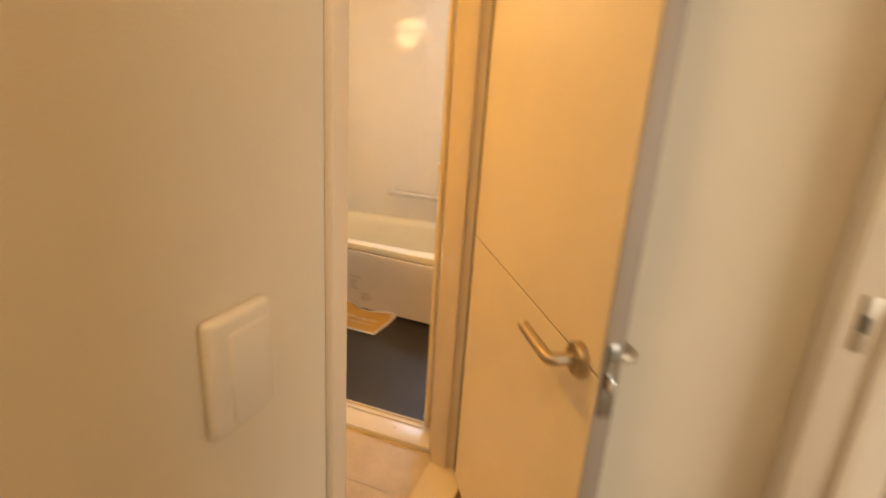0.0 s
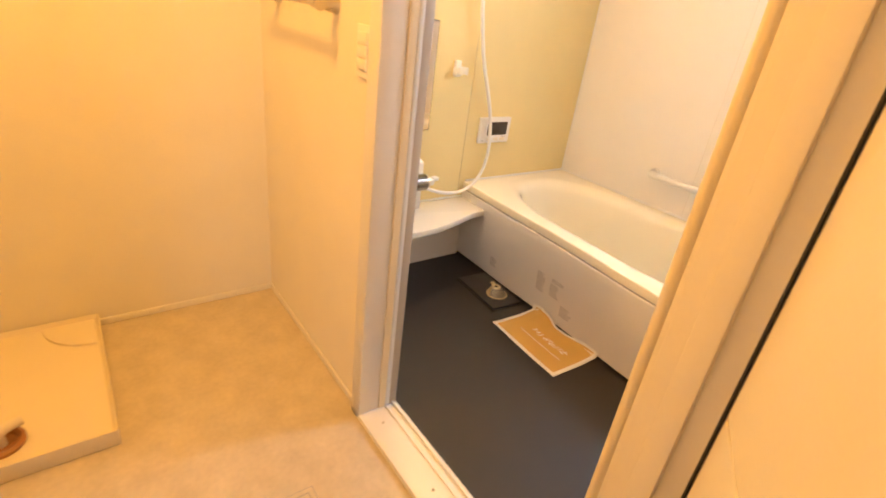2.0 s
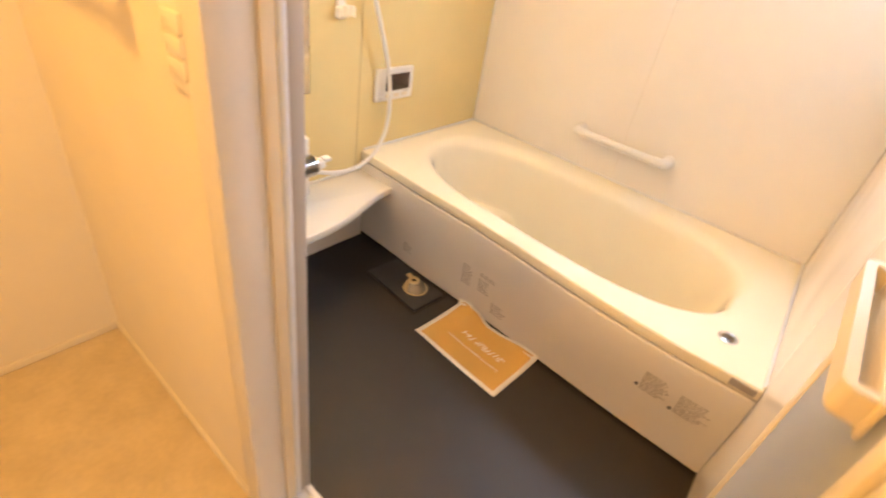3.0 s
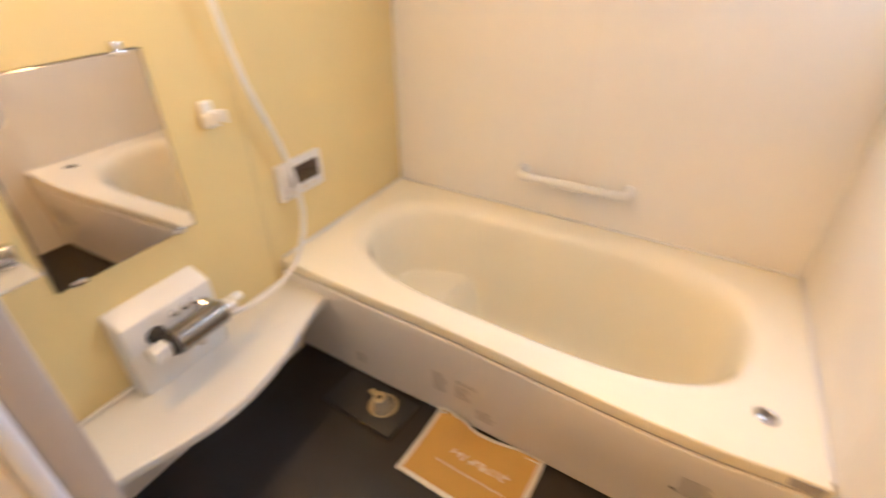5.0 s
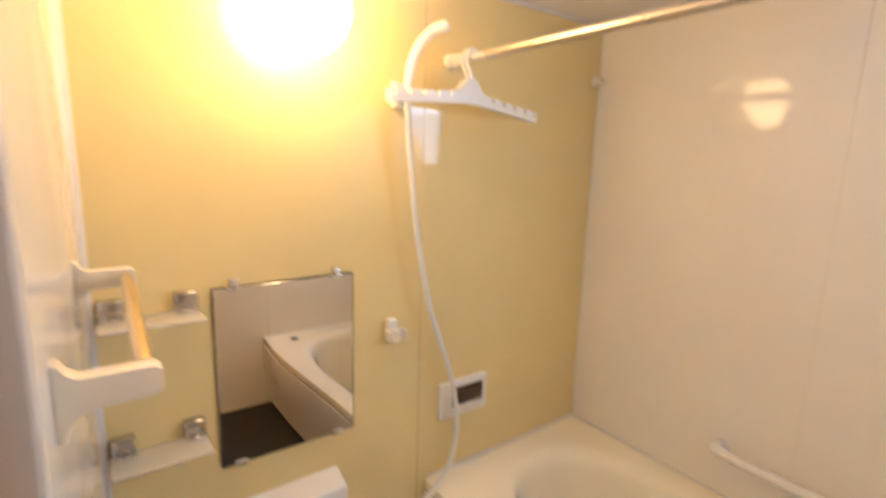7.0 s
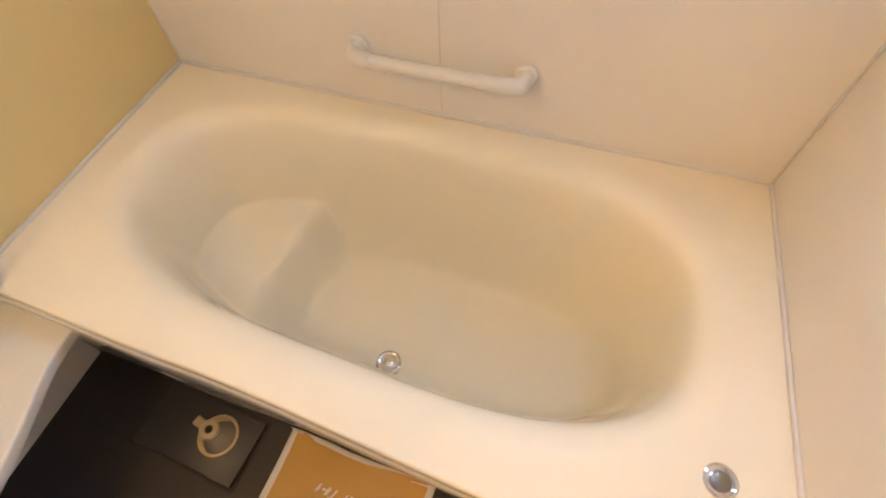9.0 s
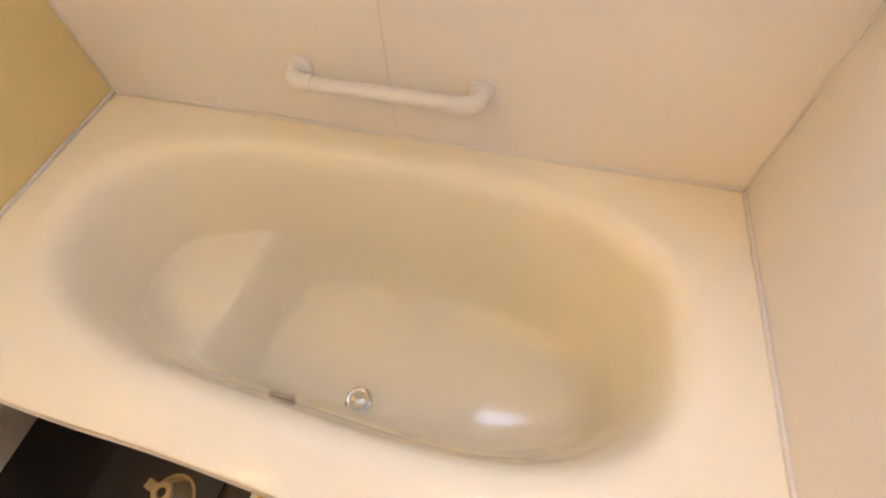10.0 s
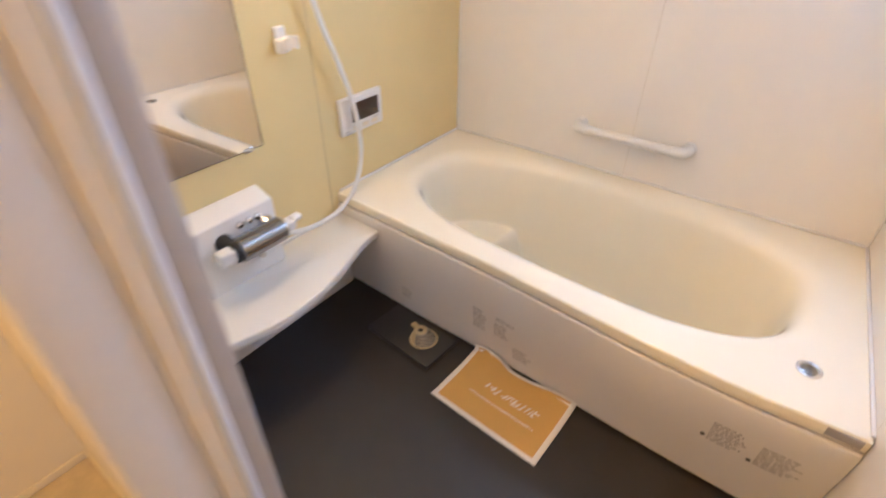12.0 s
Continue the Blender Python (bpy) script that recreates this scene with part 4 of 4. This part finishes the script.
part("globe", lathe(prof, toward(BATH_LAMP, (1, 0, 0)), 40), M_GLOBE, lamp, "opal glass globe, lit")

# ---- drying pole and hanger ----
PY, PZ = 0.885, 1.779
pole = thing("drying_pole", "steel clothes drying pole across the bath between white wall sockets", "drying pole", base=(0.8, PY, PZ))
part("bar", tube([(0.170, PY, PZ), (1.52, PY, PZ)], 0.0125, 18), M_STEEL, pole, "brushed steel bar")
for a, b in (((0.0, PY, PZ), (0.178, PY, PZ)), ((east_x(PY), PY, PZ), (1.50, PY, PZ))):
    a, b = Vector(a), Vector(b)
    part("socket", tube([a, a.lerp(b, 0.14), a.lerp(b, 0.15), a.lerp(b, 0.42), a.lerp(b, 0.44), b], [0.021, 0.021, 0.016, 0.016, 0.0085, 0.0085], 18), M_PLASTIC, pole, "white pole socket")
hook = thing("pole_hook", "small white spare pole socket near the corner", "wall hook", base=(0.0, 1.565, 1.80))
part("base", box((0.0, 1.551, 1.778), (0.012, 1.579, 1.818), 0.004, 3), M_PLASTIC, hook)
part("cup", tube([(0.010, 1.565, 1.798), (0.038, 1.565, 1.798)], [0.013, 0.012], 16), M_PLASTIC, hook)

hx = 0.100
hanger = thing("clothes_hanger", "white notched plastic drying hanger on the pole", "hanger", base=(hx, PY, PZ))
HZ = 1.655
for x in (hx - 0.009, hx + 0.009):
    bm = bmesh.new()
    ys = [PY - 0.265 + 0.53 * i / 106 for i in range(107)]
    top, bot = [], []
    for y in ys:
        d = abs(y - PY)
        ridge = HZ + 0.022 - 0.028 * d / 0.265 - 0.011 * (y - PY) / 0.265
        top_z = ridge + 0.036 * smoothstep(0.048, 0.008, d) + 0.010
        k = (d - 0.075) / 0.045
        if k > -0.1 and abs(k - round(k)) < 0.13 and d < 0.26:
            top_z -= 0.016
        top.append((y, top_z))
        bot.append((y, ridge - 0.022))
    grid = [[bm.verts.new((x + sx, y, z)) for y, z in line] for sx in (-0.0045, 0.0045) for line in (top, bot)]
    ta, ba, tb, bb = grid
    for i in range(106):
        for p, q in ((ta, ba), (tb, bb), (ta, tb), (ba, bb)):
            bm.faces.new((p[i], p[i + 1], q[i + 1], q[i]))
    for i in (0, 106):
        bm.faces.new((ta[i], tb[i], bb[i], ba[i]))
    part("arm", bm, M_PLASTIC, hanger, "notched hanger arm")
    part("hook", tube(bezier_path([(x, PY, HZ + 0.058), (x, PY - 0.006, HZ + 0.080), (x, PY - 0.020, HZ + 0.105), (x, PY - 0.019, HZ + 0.125), (x, PY - 0.010, HZ + 0.140), (x, PY + 0.004, HZ + 0.143), (x, PY + 0.016, HZ + 0.134), (x, PY + 0.019, HZ + 0.120)], 5), 0.0062, 10), M_PLASTIC, hanger)
part("spacer", tube([(hx - 0.012, PY, HZ + 0.036), (hx + 0.012, PY, HZ + 0.036)], 0.007, 12), M_PLASTIC, hanger)

# ---- ceiling fan unit ----
fan = thing("ceiling_ventilator", "white bathroom ceiling ventilation unit with a grille", "ventilator", base=(0.80, 1.28, BH))
part("cover", box((0.56, 1.08, BH - 0.016), (1.12, 1.42, BH), 0.012, 3), M_PLASTIC, fan)
for k in range(7):
    part("slat", box((0.66, 1.14 + 0.030 * k, BH - 0.021), (1.02, 1.153 + 0.030 * k, BH - 0.015), 0.002), M_DARKGAP if k % 2 else M_PLASTIC, fan)

# ---- floor: cover, strainer, paper ----
lid = thing("drain_cover", "dark rectangular drain cover beside the tub", "drain cover", base=(0.41, 0.755, 0.0))
LID = Matrix.Translation((0.415, 0.739, 0.0)) @ Matrix.Rotation(radians(-4.5), 4, "Z")
part("plate", box((-0.150, -0.082, 0.001), (0.150, 0.082, 0.014), 0.003, m=LID), M_LID, lid)
slot = boxes(((-0.158, -0.090, 0.0), (0.158, -0.083, 0.0015)), ((0.151, -0.083, 0.0), (0.158, 0.090, 0.0015)), ((-0.158, -0.083, 0.0), (-0.151, 0.090, 0.0015)))
bmesh.ops.transform(slot, matrix=LID, verts=slot.verts)
part("slot", slot, M_DARKGAP, lid)

TR = Matrix.Translation((0.468, 0.745, 0.014)) @ Matrix.Rotation(radians(-14), 4, "Z") @ Matrix.Diagonal((0.82, 0.82, 0.70, 1))
trap = thing("drain_strainer", "beige plastic hair strainer with perforated basket on the drain cover", "strainer", base=(0.468, 0.745, 0.014))


def strainer_point(a, h, r_out=0.055, r_in=0.027, top=0.040):
    """A cup whose top sits off to one side, so that one flank is long and sloped."""
    f = h / top
    bulge = 0.004 * math.sin(math.pi * f)
    r = r_out + (r_in - r_out) * f + bulge
    return Vector((-0.021 * f + r * math.cos(a), r * math.sin(a), 0.004 + h))


def strainer_band(a0, a1, n, rows_, grow=0.0):
    bm = bmesh.new()
    g = [[bm.verts.new(TR @ (strainer_point(a0 + (a1 - a0) * k / n, 0.040 * i / rows_) + Vector((0, 0, grow)))) for k in range(n + 1)] for i in range(rows_ + 1)]
    for i in range(rows_):
        for k in range(n):
            bm.faces.new((g[i][k], g[i][k + 1], g[i + 1][k + 1], g[i + 1][k]))
    return bm


part("rim", lathe([(0.048, 0.0), (0.061, 0.0), (0.064, 0.003), (0.063, 0.006), (0.058, 0.007), (0.054, 0.004)], TR, 40), M_TRAP, trap)
part("basket", strainer_band(radians(-82), radians(82), 30, 8), M_BASKET, trap, "perforated steel basket wall")
part("back", strainer_band(radians(82), radians(278), 30, 8), M_TRAP, trap, "beige back of the cup")
CAP = TR @ Matrix.Translation((-0.021, 0, 0))
part("top_plate", lathe([(0.026, 0.042), (0.0285, 0.043), (0.0290, 0.047), (0.026, 0.049), (0.0140, 0.049), (0.0125, 0.040)], CAP, 32), M_TRAP, trap, "beige top plate with a round hole")
part("centre_hole", lathe([(0.0130, 0.0415), (0, 0.0415)], CAP, 20), M_DARKGAP, trap)
bm = bmesh.new()
for i in range(7):
    for k in range(24):
        a = radians(-76 + 6.5 * (k + 0.5 * (i % 2)))
        h = 0.0045 + 0.0048 * i
        p, q = strainer_point(a, h), strainer_point(a, h + 0.002)
        n_ = (q - p).normalized().cross(Vector((math.sin(a), -math.cos(a), 0)))
        add_lathe(bm, [(0.0019, 0.0), (0.0019, 0.0006), (0, 0.0006)], TR @ toward(p, n_ if n_.z > 0 else -n_), 6)
part("holes", bm, M_DARKGAP, trap)
part("tab", box((-0.078, -0.014, 0.043), (-0.040, 0.014, 0.0485), 0.0025, m=TR), M_TRAP, trap, "beige grip tab")

# printed sheet, one long side resting up against the apron
PW, PH = 0.392, 0.270
PM = Matrix.Translation((0.630, 0.576, 0.0)) @ Matrix.Rotation(radians(-3.0), 4, "Z")


def sheet_z(u, v):
    """Height of the sheet over the floor: its far edge curls up towards the tub."""
    lift = smoothstep(0.45, 1.0, v) ** 1.3 * (0.010 + 0.030 * smoothstep(0.22, 0.0, abs(u - 0.20)) + 0.006 * smoothstep(0.25, 0.0, abs(u - 0.80)))
    fold = 0.007 * smoothstep(0.11, 0.0, abs(u - 0.30 + 0.22 * (1 - v))) * smoothstep(0.35, 0.75, v)
    return 0.0015 + lift + fold + 0.0012 * (1 + math.sin(7 * u + 2 * v)) + 0.004 * smoothstep(0.10, 0.0, v) * smoothstep(0.4, 0.0, u)


def sheet(u0, u1, v0, v1, up, nu=24, nv=18):
    bm = bmesh.new()
    g = [[bm.verts.new(PM @ Vector((PW * (u0 + (u1 - u0) * i / nu), PH * (v0 + (v1 - v0) * j / nv), sheet_z(u0 + (u1 - u0) * i / nu, v0 + (v1 - v0) * j / nv) + up))) for j in range(nv + 1)] for i in range(nu + 1)]
    for i in range(nu):
        for j in range(nv):
            bm.faces.new((g[i][j], g[i + 1][j], g[i + 1][j + 1], g[i][j + 1]))
    # the far edge buckles away from the tub
    inv = PM.inverted()
    for q in bm.verts:
        loc = inv @ q.co
        u, v = loc.x / PW, loc.y / PH
        q.co.y -= 0.024 * smoothstep(0.06, 0.22, u) * smoothstep(1.02, 0.45, u) * smoothstep(0.35, 1.0, v)
    # where the sheet meets the apron it bends upwards
    for q in bm.verts:
        over = q.co.y - (apron_y(q.co.x, 0.03) - 0.008 - up)
        if over > 0:
            q.co.y -= over
            q.co.z += over * 0.9
    return bm


def thick(ob, t):
    s = ob.modifiers.new("thickness", "SOLIDIFY")
    s.thickness, s.offset = t, 1.0
    return ob


notice = thing("notice_sheet", "orange and white printed notice sheet curling against the tub", "paper", base=(0.82, 0.70, 0.0))
thick(part("paper", sheet(0, 1, 0, 1, 0.0), M_PAPER_W, notice), 0.0004)
part("print", sheet(0.045, 0.955, 0.06, 0.95, 0.0010), M_PAPER_O, notice, "orange printed field")
rnd = random.Random(11)
# heavy slanted marks, each of two or three strokes, over a line of small ones
for v, h, w0, u0, u1, strokes in ((0.50, 0.110, 0.062, 0.27, 0.78, 3), (0.34, 0.036, 0.024, 0.22, 0.82, 1)):
    u = u0
    while u < u1:
        w = w0 * rnd.uniform(0.85, 1.15)
        if strokes > 1:
            at = rnd.choice((0.0, 0.25, 0.50))
            low = rnd.uniform(0.0, 0.25)
            bits = [(u + w * at, u + w * (at + 0.20), v + h * low, v + h)]
            if rnd.random() < 0.65:
                bits.append((u + w * 0.02, u + w * 0.82, v + h * (top := rnd.choice((0.30, 0.55, 0.80))), v + h * (top + 0.18)))
            if rnd.random() < 0.6:
                bits.append((u + w * 0.62, u + w * 0.80, v + h * rnd.uniform(0.0, 0.4), v + h * rnd.uniform(0.6, 0.95)))
            if rnd.random() < 0.5:
                bits.append((u + w * 0.05, u + w * 0.55, v, v + h * 0.17))
        else:
            bits = [(u + w * 0.15, u + w * rnd.uniform(0.5, 0.8), v, v + h * rnd.uniform(0.6, 1.0))]
        mark = bmesh.new()
        for a0, a1, b0, b1 in bits:
            bit = sheet(a0, a1, b0, b1, 0.0018, 2, 2)
            for q in bit.verts:
                q.co.x += 0.40 * ((PM.inverted() @ q.co).y - PH * v)
            piece = bpy.data.meshes.new("stroke")
            bit.to_mesh(piece)
            bit.free()
            mark.from_mesh(piece)
            bpy.data.meshes.remove(piece)
        part("print_bar", mark, M_PAPER_W, notice)
        u += w
# ---- folded bath door ----
fold = thing("folding_door", "white bi-fold bathroom door folded open with frosted panels and an ivory rail", "door", base=(1.58, 0.04, 0.04))
FZ0, FZ1 = 0.055, DTOP - 0.01


def fold_leaf(x0, x1, y0, y1):
    leaf = part("leaf_frame", boxes(((x0, y0, FZ0), (x1, y0 + 0.034, FZ1)), ((x0, y1 - 0.034, FZ0), (x1, y1, FZ1)), ((x0, y0 + 0.034, FZ0), (x1, y1 - 0.034, FZ0 + 0.06)), ((x0, y0 + 0.034, FZ1 - 0.05), (x1, y1 - 0.034, FZ1)), bevel=0.005), M_IVORY, fold, "ivory resin leaf frame")
    part("pane", box(((x0 + x1) / 2 - 0.003, y0 + 0.03, FZ0 + 0.055), ((x0 + x1) / 2 + 0.003, y1 - 0.03, FZ1 - 0.045)), M_PANE, leaf, "milky white resin pane")


fold_leaf(1.643, 1.654, -0.060, 0.160)
fold_leaf(1.590, 1.602, -0.100, 0.262)
part("stile_post", tube([(1.607, -0.112, FZ0), (1.607, -0.112, FZ1)], 0.0112, 18), M_IVORY, fold, "rounded ivory leading post")


def bow(x_in, x_out, y0, y1, z0, z1, r=0.018, t=0.012):
    """A flat bow handle: a rounded U in plan, of tall section."""
    def ring(o):
        pts = [(x_in, y0 + o)]
        pts += [(x_out + o + (r - o) * (1 - math.sin(radians(a))), y0 + o + (r - o) * (1 - math.cos(radians(a)))) for a in range(0, 91, 15)]
        pts += [(x_out + o + (r - o) * (1 - math.cos(radians(a))), y1 - o - (r - o) * (1 - math.sin(radians(a)))) for a in range(0, 91, 15)]
        return pts + [(x_in, y1 - o)]
    bm = bmesh.new()
    outer, inner = ring(0.0), ring(t)
    rows_ = [[bm.verts.new((x, y, z)) for x, y in line] for line, z in ((outer, z0), (outer, z1), (inner, z1), (inner, z0))]
    for i in range(4):
        a, b = rows_[i], rows_[(i + 1) % 4]
        for k in range(len(a) - 1):
            bm.faces.new((a[k], a[k + 1], b[k + 1], b[k]))
    for k in (0, len(outer) - 1):
        bm.faces.new([q[k] for q in rows_])
    return bm


handle = part("bow_handle", bow(1.587, 1.556, -0.038, 0.244, 1.012, 1.042, 0.014, 0.010), M_IVORY, fold, "ivory bow handle")
part("handle_cap", bow(1.587, 1.555, -0.039, 0.245, 1.042, 1.045, 0.014, 0.011), M_PLASTIC, handle, "white top edge")
part("back_plate", box((1.583, -0.042, 1.004), (1.590, 0.250, 1.045), 0.002), M_IVORY, fold, "ivory handle plate")
part("plate_edge", box((1.582, -0.043, 1.045), (1.590, 0.251, 1.048), 0.001), M_PLASTIC, fold)
part("finger_pull", box((1.602, 0.060, 1.030), (1.613, 0.200, 1.056), 0.004), M_EDGE, fold, "grey finger pull")

# ---- washroom things ----
pan = thing("washing_machine_pan", "cream plastic washing machine drip pan on the floor", "drip pan", base=(0.30, -1.15, WASH_Z))
PX0, PX1, PY0, PY1 = -0.010, 0.625, -1.47, -0.825
tray = box((PX0, PY0, WASH_Z), (PX1, PY1, WASH_Z + 0.058))
top = max(tray.faces, key=lambda q: q.calc_center_median().z)
bmesh.ops.inset_region(tray, faces=[top], thickness=0.016, depth=0.0)
bmesh.ops.translate(tray, verts=list(top.verts), vec=(0, 0, -0.022))
bmesh.ops.bevel(tray, geom=list(tray.edges), offset=0.005, segments=3, profile=0.5, affect="EDGES")
part("tray", tray, M_IVORY, pan)
pad = [(PX0 + 0.017, PY1 - 0.017)] + [(PX0 + 0.017 + 0.150 * math.sin(radians(9 * k)), PY1 - 0.017 - 0.150 * math.cos(radians(9 * k))) for k in range(11)]
part("corner_pad", extruded(pad, WASH_Z + 0.034, WASH_Z + 0.046, 0.003), M_IVORY, pan)
part("drain_ring", lathe([(0.055, 0.0), (0.057, 0.012), (0.048, 0.016), (0.040, 0.012), (0.038, 0.003), (0, 0.003)], Matrix.Translation((0.52, -1.085, WASH_Z + 0.035)), 28), M_BROWN, pan, "brown drain fitting")
part("drain_elbow", tube(bezier_path([(0.52, -1.085, WASH_Z + 0.036), (0.52, -1.085, WASH_Z + 0.070), (0.515, -1.065, WASH_Z + 0.088), (0.505, -1.030, WASH_Z + 0.094)], 5), 0.017, 16), M_IVORY, pan, "pale drain elbow")

vanity = thing("washbasin", "white vanity washbasin with a rounded front", "washbasin", base=(1.17, -1.28, WASH_Z))
VX0, VX1, VF = 0.72, 1.62, -0.980
out = []
for k in range(41):
    a = math.pi * k / 40
    out.append(((VX0 + VX1) / 2 - (VX1 - VX0) / 2 * math.copysign(abs(math.cos(a)) ** 0.75, math.cos(a)), -1.24 + (VF + 1.24) * math.sin(a) ** 0.85))
part("cabinet", box((VX0 + 0.03, WASH_S, WASH_Z), (VX1 - 0.03, -1.10, 0.60), 0.004), M_PLASTIC, vanity, "white vanity cabinet")
bm = bmesh.new()
prev = None
for scale_, z in ((0.55, 0.56), (0.72, 0.60), (0.88, 0.66), (0.97, 0.72), (1.0, 0.765), (0.995, 0.785), (0.98, 0.793), (0.94, 0.793), (0.92, 0.785), (0.85, 0.70), (0.65, 0.65), (0.1, 0.64)):
    cx = (VX0 + VX1) / 2
    ring = [bm.verts.new((cx + (x - cx) * scale_, -1.24 + (y + 1.24) * scale_, z)) for x, y in out] + [bm.verts.new((cx + (VX1 - cx) * scale_, -1.24 + (WASH_S + 1.24) * min(1, scale_ + (0.05 if scale_ > 0.9 else 0)), z)), bm.verts.new((cx - (VX1 - cx) * scale_, -1.24 + (WASH_S + 1.24) * min(1, scale_ + (0.05 if scale_ > 0.9 else 0)), z))]
    if prev:
        for i in range(len(ring)):
            bm.faces.new((prev[i], prev[(i + 1) % len(ring)], ring[(i + 1) % len(ring)], ring[i]))
    prev = ring
bm.faces.new(prev)
part("bowl", bm, M_TUB, vanity, "glossy white basin bowl")

hatch = thing("floor_hatch", "beige underfloor access hatch with a thin frame", "floor hatch", base=(1.30, -0.72, WASH_Z))
for lo, hi in (((1.020, -1.03, WASH_Z - 0.002), (1.032, -0.425, WASH_Z + 0.002)), ((1.032, -0.437, WASH_Z - 0.002), (1.62, -0.425, WASH_Z + 0.002)), ((1.608, -1.03, WASH_Z - 0.002), (1.62, -0.437, WASH_Z + 0.002))):
    part("frame", box(lo, hi, 0.0008, 1), M_CF, hatch)
part("seam", boxes(((1.0175, -1.03, WASH_Z - 0.003), (1.020, -0.4225, WASH_Z + 0.001)), ((1.020, -0.425, WASH_Z - 0.003), (1.62, -0.4225, WASH_Z + 0.001)), ((1.032, -1.03, WASH_Z - 0.003), (1.036, -0.437, WASH_Z + 0.0006)), ((1.036, -0.441, WASH_Z - 0.003), (1.604, -0.437, WASH_Z + 0.0006))), M_INK, hatch)
part("cover", box((1.036, -1.03, WASH_Z - 0.004), (1.604, -0.441, WASH_Z + 0.001)), M_CF, hatch)

trail = thing("towel_bar", "silver towel bar with pointed ends on the washroom wall", "towel bar", base=(0.39, OUT_S, 1.20))
for x, s in ((0.180, 1), (0.600, -1)):
    part("mount", tube([(x, OUT_S, 1.205), (x, OUT_S - 0.012, 1.205), (x, OUT_S - 0.045, 1.205), (x, OUT_S - 0.062, 1.205)], [0.024, 0.020, 0.013, 0.012], 14), M_STEEL, trail)
    part("end_cap", tube([(x + s * 0.03, OUT_S - 0.056, 1.205), (x - s * 0.005, OUT_S - 0.056, 1.205), (x - s * 0.028, OUT_S - 0.056, 1.205)], [0.009, 0.015, 0.017], 14), M_STEEL, trail)
part("bar", tube([(0.180, OUT_S - 0.056, 1.205), (0.600, OUT_S - 0.056, 1.205)], 0.0075, 12), M_STEEL, trail)


def wall_plate(name, label, category, c, n, depth, w, h, rockers, screen=False):
    """A switch plate on a wall: centre, outward normal, width and height, rocker count."""
    c, n = Vector(c), Vector(n)
    side = Vector((0, 0, 1)).cross(n)
    m = Matrix((( side.x, 0, n.x, c.x), (side.y, 0, n.y, c.y), (side.z, 1, n.z, c.z), (0, 0, 0, 1)))
    t = thing(name, label, category, base=tuple(c))
    part("plate", box((-w / 2, -h / 2, 0), (w / 2, h / 2, depth), depth * 0.43, 4, m=m), M_PLASTIC, t)
    for k in range(rockers):
        z1 = h * 0.36 - k * (h * 0.72 / rockers)
        # one wide rocker sits off centre; small ones fill the plate
        wide = rockers == 1
        part("rocker", box((-w * (0.24 if wide else 0.33), z1 - h * 0.72 / rockers + (-0.004 if wide else 0.002), depth - 0.001), (w * (0.42 if wide else 0.33), z1, depth + 0.0035), 0.0015, 2, m=m), M_PLASTIC, t, "white rocker")
    if screen:
        part("display", box((-w * 0.30, h * 0.02, depth - 0.001), (w * 0.05, h * 0.36, depth + 0.0012), 0.001, m=m), M_SCREEN, t, "dark display")
        part("button", box((w * 0.12, h * 0.05, depth - 0.001), (w * 0.34, h * 0.32, depth + 0.0015), 0.001, m=m), M_IVORY, t)
    return t


wall_plate("light_switch", "white wide rocker light switch on the hall wall", "switch", (EX1, -1.255, 0.965), (1, 0, 0), 0.018, 0.090, 0.134, 1)
wall_plate("light_switch", "white switch plate on the washroom wall", "switch", (0.765, OUT_S, 1.115), (0, -1, 0), 0.006, 0.070, 0.120, 3)
wall_plate("fan_controller", "white bathroom fan control panel on the washroom wall", "control panel", (0.745, OUT_S, 1.475), (0, -1, 0), 0.008, 0.120, 0.120, 0, True)

# washroom downlight, then a fitting added above the hall fill; both out of view
for at in ((0.75, -0.80), (1.96, -1.95)):
    dl = thing("downlight", "round white recessed ceiling downlight, lit, out of view", "lamp", "ceiling downlights", base=(at[0], at[1], WASH_H))
    part("ring", lathe([(0.092, 0.0), (0.092, -0.006), (0.080, -0.010), (0.076, 0.0)], Matrix.Translation((at[0], at[1], WASH_H)), 32), M_PLASTIC, dl)
    part("diffuser", lathe([(0.077, -0.003), (0, -0.003)], Matrix.Translation((at[0], at[1], WASH_H)), 32), M_DIFFUSER, dl, "glowing diffuser")
